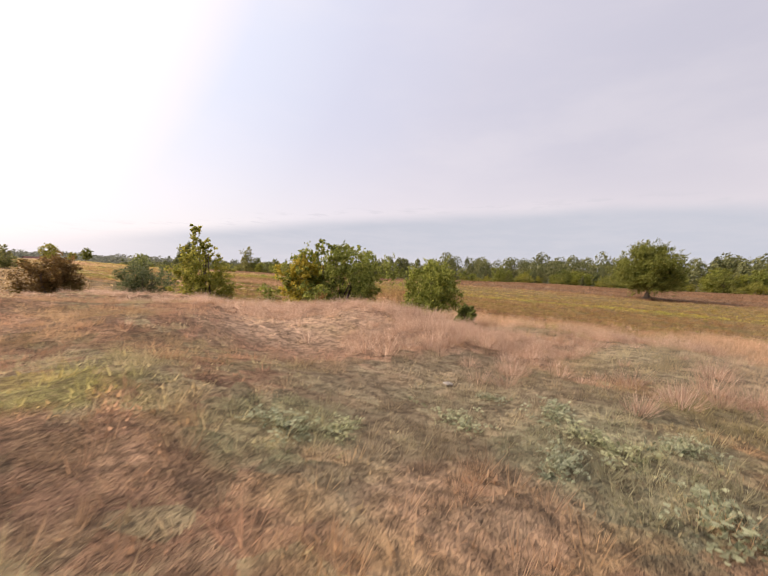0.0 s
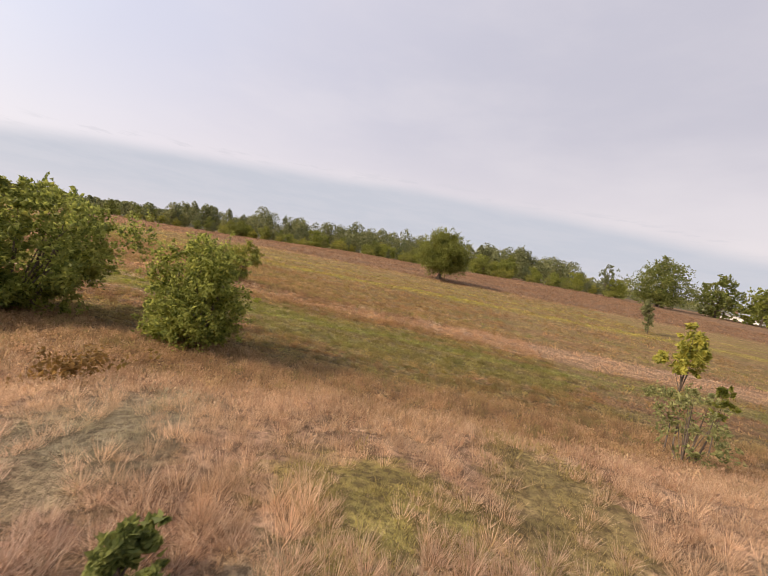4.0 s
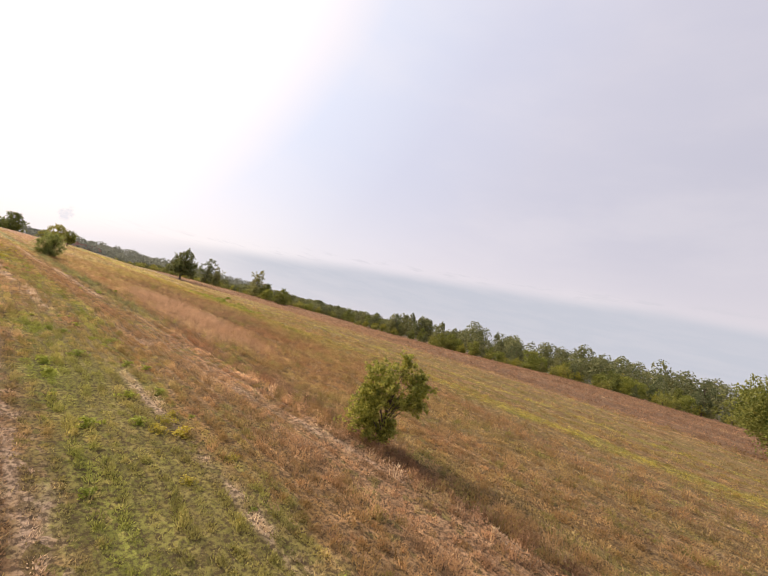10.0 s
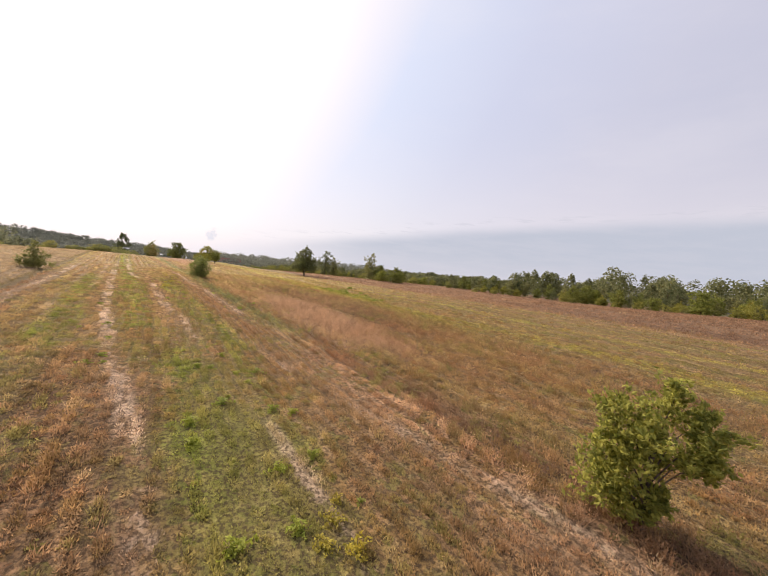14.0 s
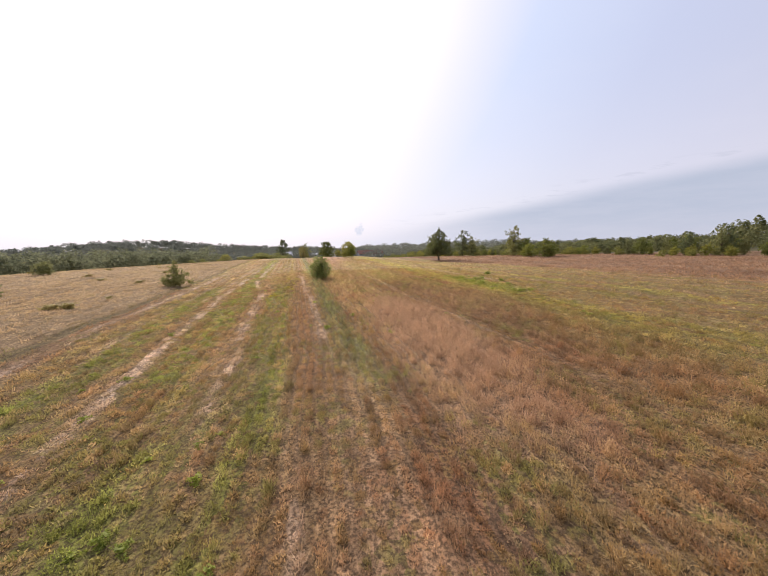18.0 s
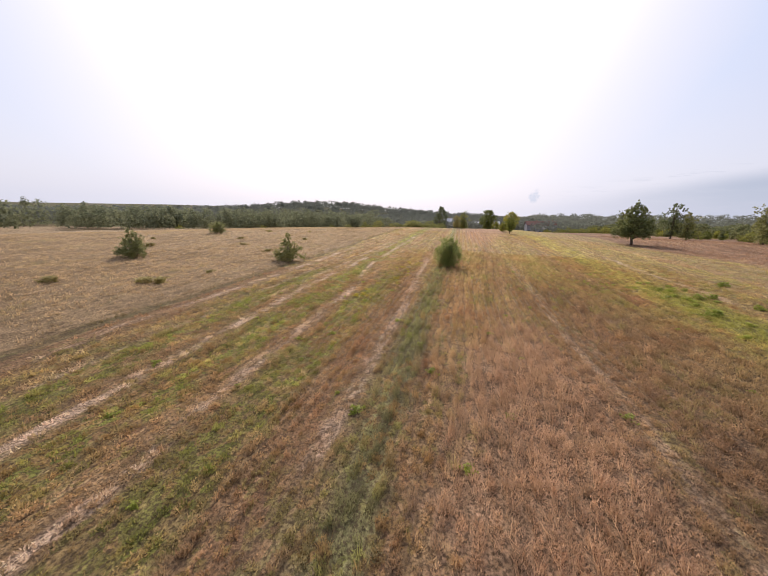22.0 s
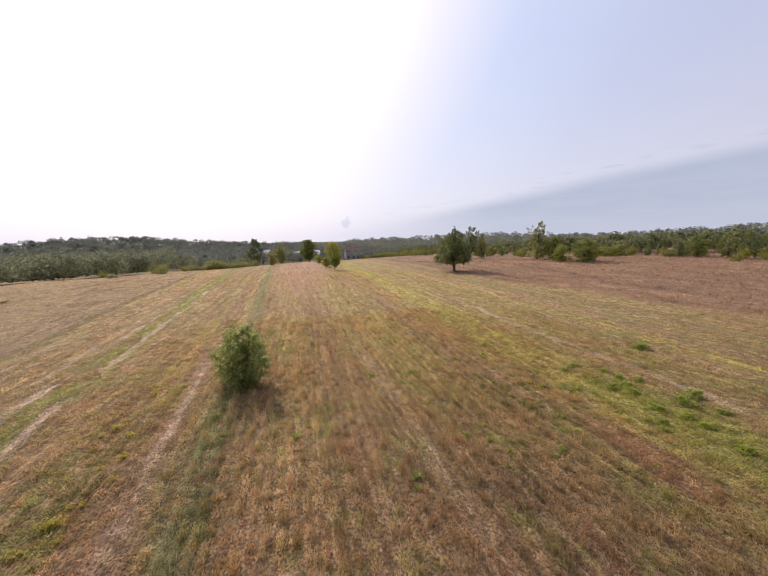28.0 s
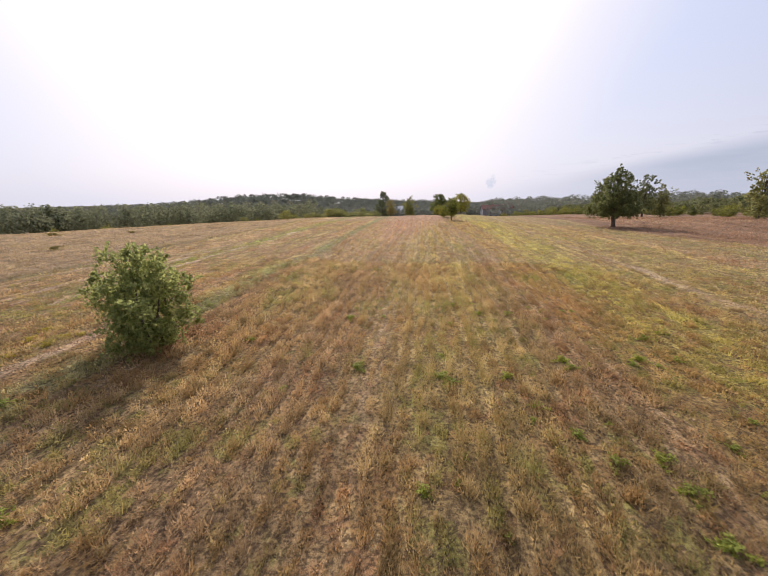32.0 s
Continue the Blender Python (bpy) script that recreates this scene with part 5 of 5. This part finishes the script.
sow(green_weed, [(22.4, 35.3), (23.4, 34.3), (24.0, 34.6), (23.8, 33.6), (22.6, 33.2), (22.1, 32.0), (24.9, 32.6), (21.6, 33.6), (22.2, 34.3), (21.9, 30.2), (22.5, 29.0)], 0.4, 0.85)
sow(green_weed, [(21.2 + 2.4 * rng.rand(), 26.0 + 12 * rng.rand()) for _ in range(16)], 0.3, 0.7)
sow(low_weed, [(7.0 + 2.0 * rng.rand(), -2.0 + 14 * rng.rand()) for _ in range(26)], 0.4, 1.1)
sow(low_weed, [(9.5 + 12 * rng.rand(), 18 + 26 * rng.rand()) for _ in range(40)], 0.4, 1.1)
sow(low_weed, [(3.5 + 5.0 * rng.rand(), 10 + 24 * rng.rand()) for _ in range(30)], 0.4, 1.0)
sow(low_weed, [(16.2 + 5.0 * rng.rand(), 33 + 11 * rng.rand()) for _ in range(70)], 0.35, 0.95)
sow(gold_weed, [(8.6, 2.6), (8.3, 2.7), (8.7, 3.4), (8.9, 1.6), (8.2, 1.2)], 0.6, 1.1)
sow(gold_weed, [(7.0 + 1.5 * rng.rand(), 27 + 13 * rng.rand()) for _ in range(34)], 0.5, 1.1)
plant(weed("leafy_shrub", "low leafy shrub with upright olive leaves on the dune", 9, 0.42, 0.42, 700, 0.034, birch_leaves), -5.05, -9.2)
plant(weed("dune_weed", "small green weed on the dune", 10, 0.18, 0.3, 170, 0.06, bush_leaves), -3.0, -10.15)
plant(weed("dune_weed", "rusty green weed patch on the dune", 12, 0.30, 0.9, 900, 0.05, rust_leaves), -1.0, -3.9)
plant(weed("dune_weed", "small dry weed before the wide bush", 14, 0.5, 0.5, 260, 0.05, rust_leaves), -1.2, -1.7)

lichen_leaves = leaf_material("grey_green_leaves", (0.19, 0.21, 0.13), (0.44, 0.46, 0.31), (0.26, 0.22, 0.13), 0.08)
mat_weed = plant(weed("dune_weed", "low grey-green leafy mat on the dune", 15, 0.035, 0.34, 420, 0.017, lichen_leaves), -6.25, -8.1)
tagged(mat_weed, group="leafy mats on the dune")
sow(mat_weed, [(-6.1, -8.3), (-6.45, -8.0), (-6.0, -7.9), (-6.5, -8.35), (-6.85, -7.15), (-6.7, -7.3), (-6.3, -7.6), (-5.9, -7.6)], 0.5, 1.0)

stone_mat, n = material("pale_stone")
spot = n.add("ShaderNodeTexCoord").outputs["Object"]
dust = n.noise(spot, 30.0, 4.0)
finish(n, n.ramp(dust, [(0.3, (0.20, 0.175, 0.15)), (0.7, (0.36, 0.33, 0.29))]), 0.8, dust, 0.4, 0.01)
bm = bmesh.new()
bmesh.ops.create_icosphere(bm, subdivisions=3, radius=0.03)
for v in bm.verts:
    v.co *= 1 + 0.45 * noise.noise(v.co * 22)
    v.co.z *= 0.3
me = bpy.data.meshes.new("stone")
bm.to_mesh(me)
me.materials.append(stone_mat)
plant(tagged(new("stone", me), "small pale stone lying on the lichen", "stone"), -5.83, -7.32, 30, 0.015)


# ---- the village beyond the field ----
def plain(name, tone, rough=0.8, grain=6.0):
    mat, n = material(name)
    spot = n.add("ShaderNodeTexCoord").outputs["Object"]
    spots = n.noise(spot, grain, 4.0, 0.6)
    finish(n, n.ramp(spots, [(0.3, tuple(v * 0.75 for v in tone)), (0.7, tuple(min(1, v * 1.15) for v in tone))]), rough, spots, 0.2, 0.02)
    return mat


plaster, red_tiles, grey_sheet, dark_glass = plain("white_plaster", (0.72, 0.70, 0.66)), plain("red_roof_tiles", (0.22, 0.115, 0.09)), plain("grey_sheet_roof", (0.32, 0.33, 0.36)), plain("window_dark", (0.05, 0.06, 0.07), 0.2)
pale_sheet = plain("pale_sheet_roof", (0.70, 0.71, 0.73))
brickwork = plain("brown_brick", (0.30, 0.17, 0.12))


def piece(name, parent, corners, faces, mat):
    me = bpy.data.meshes.new(name)
    me.from_pydata(corners, [], faces)
    me.materials.append(mat)
    ob = new(name, me)
    ob.parent = parent
    return ob


BOX = [(0, 3, 2, 1), (4, 5, 6, 7), (0, 1, 5, 4), (1, 2, 6, 5), (2, 3, 7, 6), (3, 0, 4, 7)]


def box(x0, x1, y0, y1, z0, z1):
    return [(x0, y0, z0), (x1, y0, z0), (x1, y1, z0), (x0, y1, z0), (x0, y0, z1), (x1, y0, z1), (x1, y1, z1), (x0, y1, z1)]


def house(label, x, y, turn, w, d, h, roof, wall, roof_mat):
    root = new("house")
    piece("wall", root, box(-w / 2, w / 2, -d / 2, d / 2, -1.0, h) + [(-w / 2, 0, h + roof * 0.96), (w / 2, 0, h + roof * 0.96)], BOX[:1] + BOX[2:] + [(4, 7, 8), (5, 9, 6)], wall)
    e = 0.4
    piece("roof", root, [(-w / 2 - e, -d / 2 - e, h - 0.2), (w / 2 + e, -d / 2 - e, h - 0.2), (w / 2 + e, d / 2 + e, h - 0.2), (-w / 2 - e, d / 2 + e, h - 0.2), (-w / 2 - e, 0, h + roof), (w / 2 + e, 0, h + roof), (-w / 2 - e, 0, h + roof + 0.15), (w / 2 + e, 0, h + roof + 0.15), (-w / 2 - e, -d / 2 - e, h - 0.05), (w / 2 + e, -d / 2 - e, h - 0.05), (w / 2 + e, d / 2 + e, h - 0.05), (-w / 2 - e, d / 2 + e, h - 0.05)], [(8, 9, 7, 6), (6, 7, 10, 11), (0, 4, 5, 1), (4, 3, 2, 5), (0, 1, 9, 8), (3, 11, 10, 2), (0, 8, 6, 4), (4, 6, 11, 3), (1, 5, 7, 9), (5, 2, 10, 7)], roof_mat)
    piece("chimney", root, box(w * 0.15, w * 0.15 + 0.6, 0.3, 0.9, h, h + roof + 0.8), BOX, brickwork)
    count = max(2, int(w / 2.6))
    for i in range(count):
        cx = -w / 2 + w * (i + 0.5) / count
        piece("window", root, box(cx - 0.5, cx + 0.5, -d / 2 - 0.04, -d / 2 + 0.06, 0.9, 2.2), BOX, dark_glass)
    root.matrix_basis = pose(x, y, level(x, y), 0, 0, turn)
    return tagged(root, label, "house")


house("grey house with a red tiled roof at the field's end", 40.0, 245.0, 8, 9, 6, 5.2, 2.0, grey_sheet, red_tiles)
house("house with a bright red tiled roof among trees", 51.0, 262.0, -15, 8, 6, 5.2, 2.4, plaster, red_tiles)
house("white plastered house half hidden by bushes", -9.3, 232.0, 12, 6, 5, 5.6, 2.4, plaster, pale_sheet)
house("white house with a pale sheet roof in the trees", 8.6, 250.0, -8, 6, 5, 5.0, 1.6, plaster, pale_sheet)
house("low white outbuilding beside a lone tree", 112.0, -101.5, 40, 9, 5, 1.5, 0.7, plaster, grey_sheet)
house("pale shed with a whitish sheet roof at the village edge", 16.2, 214.0, 4, 6, 4, 4.2, 1.4, plaster, pale_sheet)

# small dark tufts in the dry meadow
meadow_tuft = plant(weed("meadow_weed", "low dry brown-green weed clump in the meadow", 21, 0.24, 1.0, 620, 0.10, tan_leaves), -3.5, 27.5)
tagged(meadow_tuft, group="weeds on the field")
sow(meadow_tuft, [(-3.0, 30.5), (-9.0, 26.0), (-4.2, 27.2), (-8.2, 25.4), (-6.0, 41.0), (-10.5, 44.0), (-14.0, 48.0), (-8.0, 52.0), (-18.0, 60.0), (-13.0, 63.0), (-22.0, 44.0), (-16.5, 38.5), (-26.0, 58.0)], 0.4, 1.0)
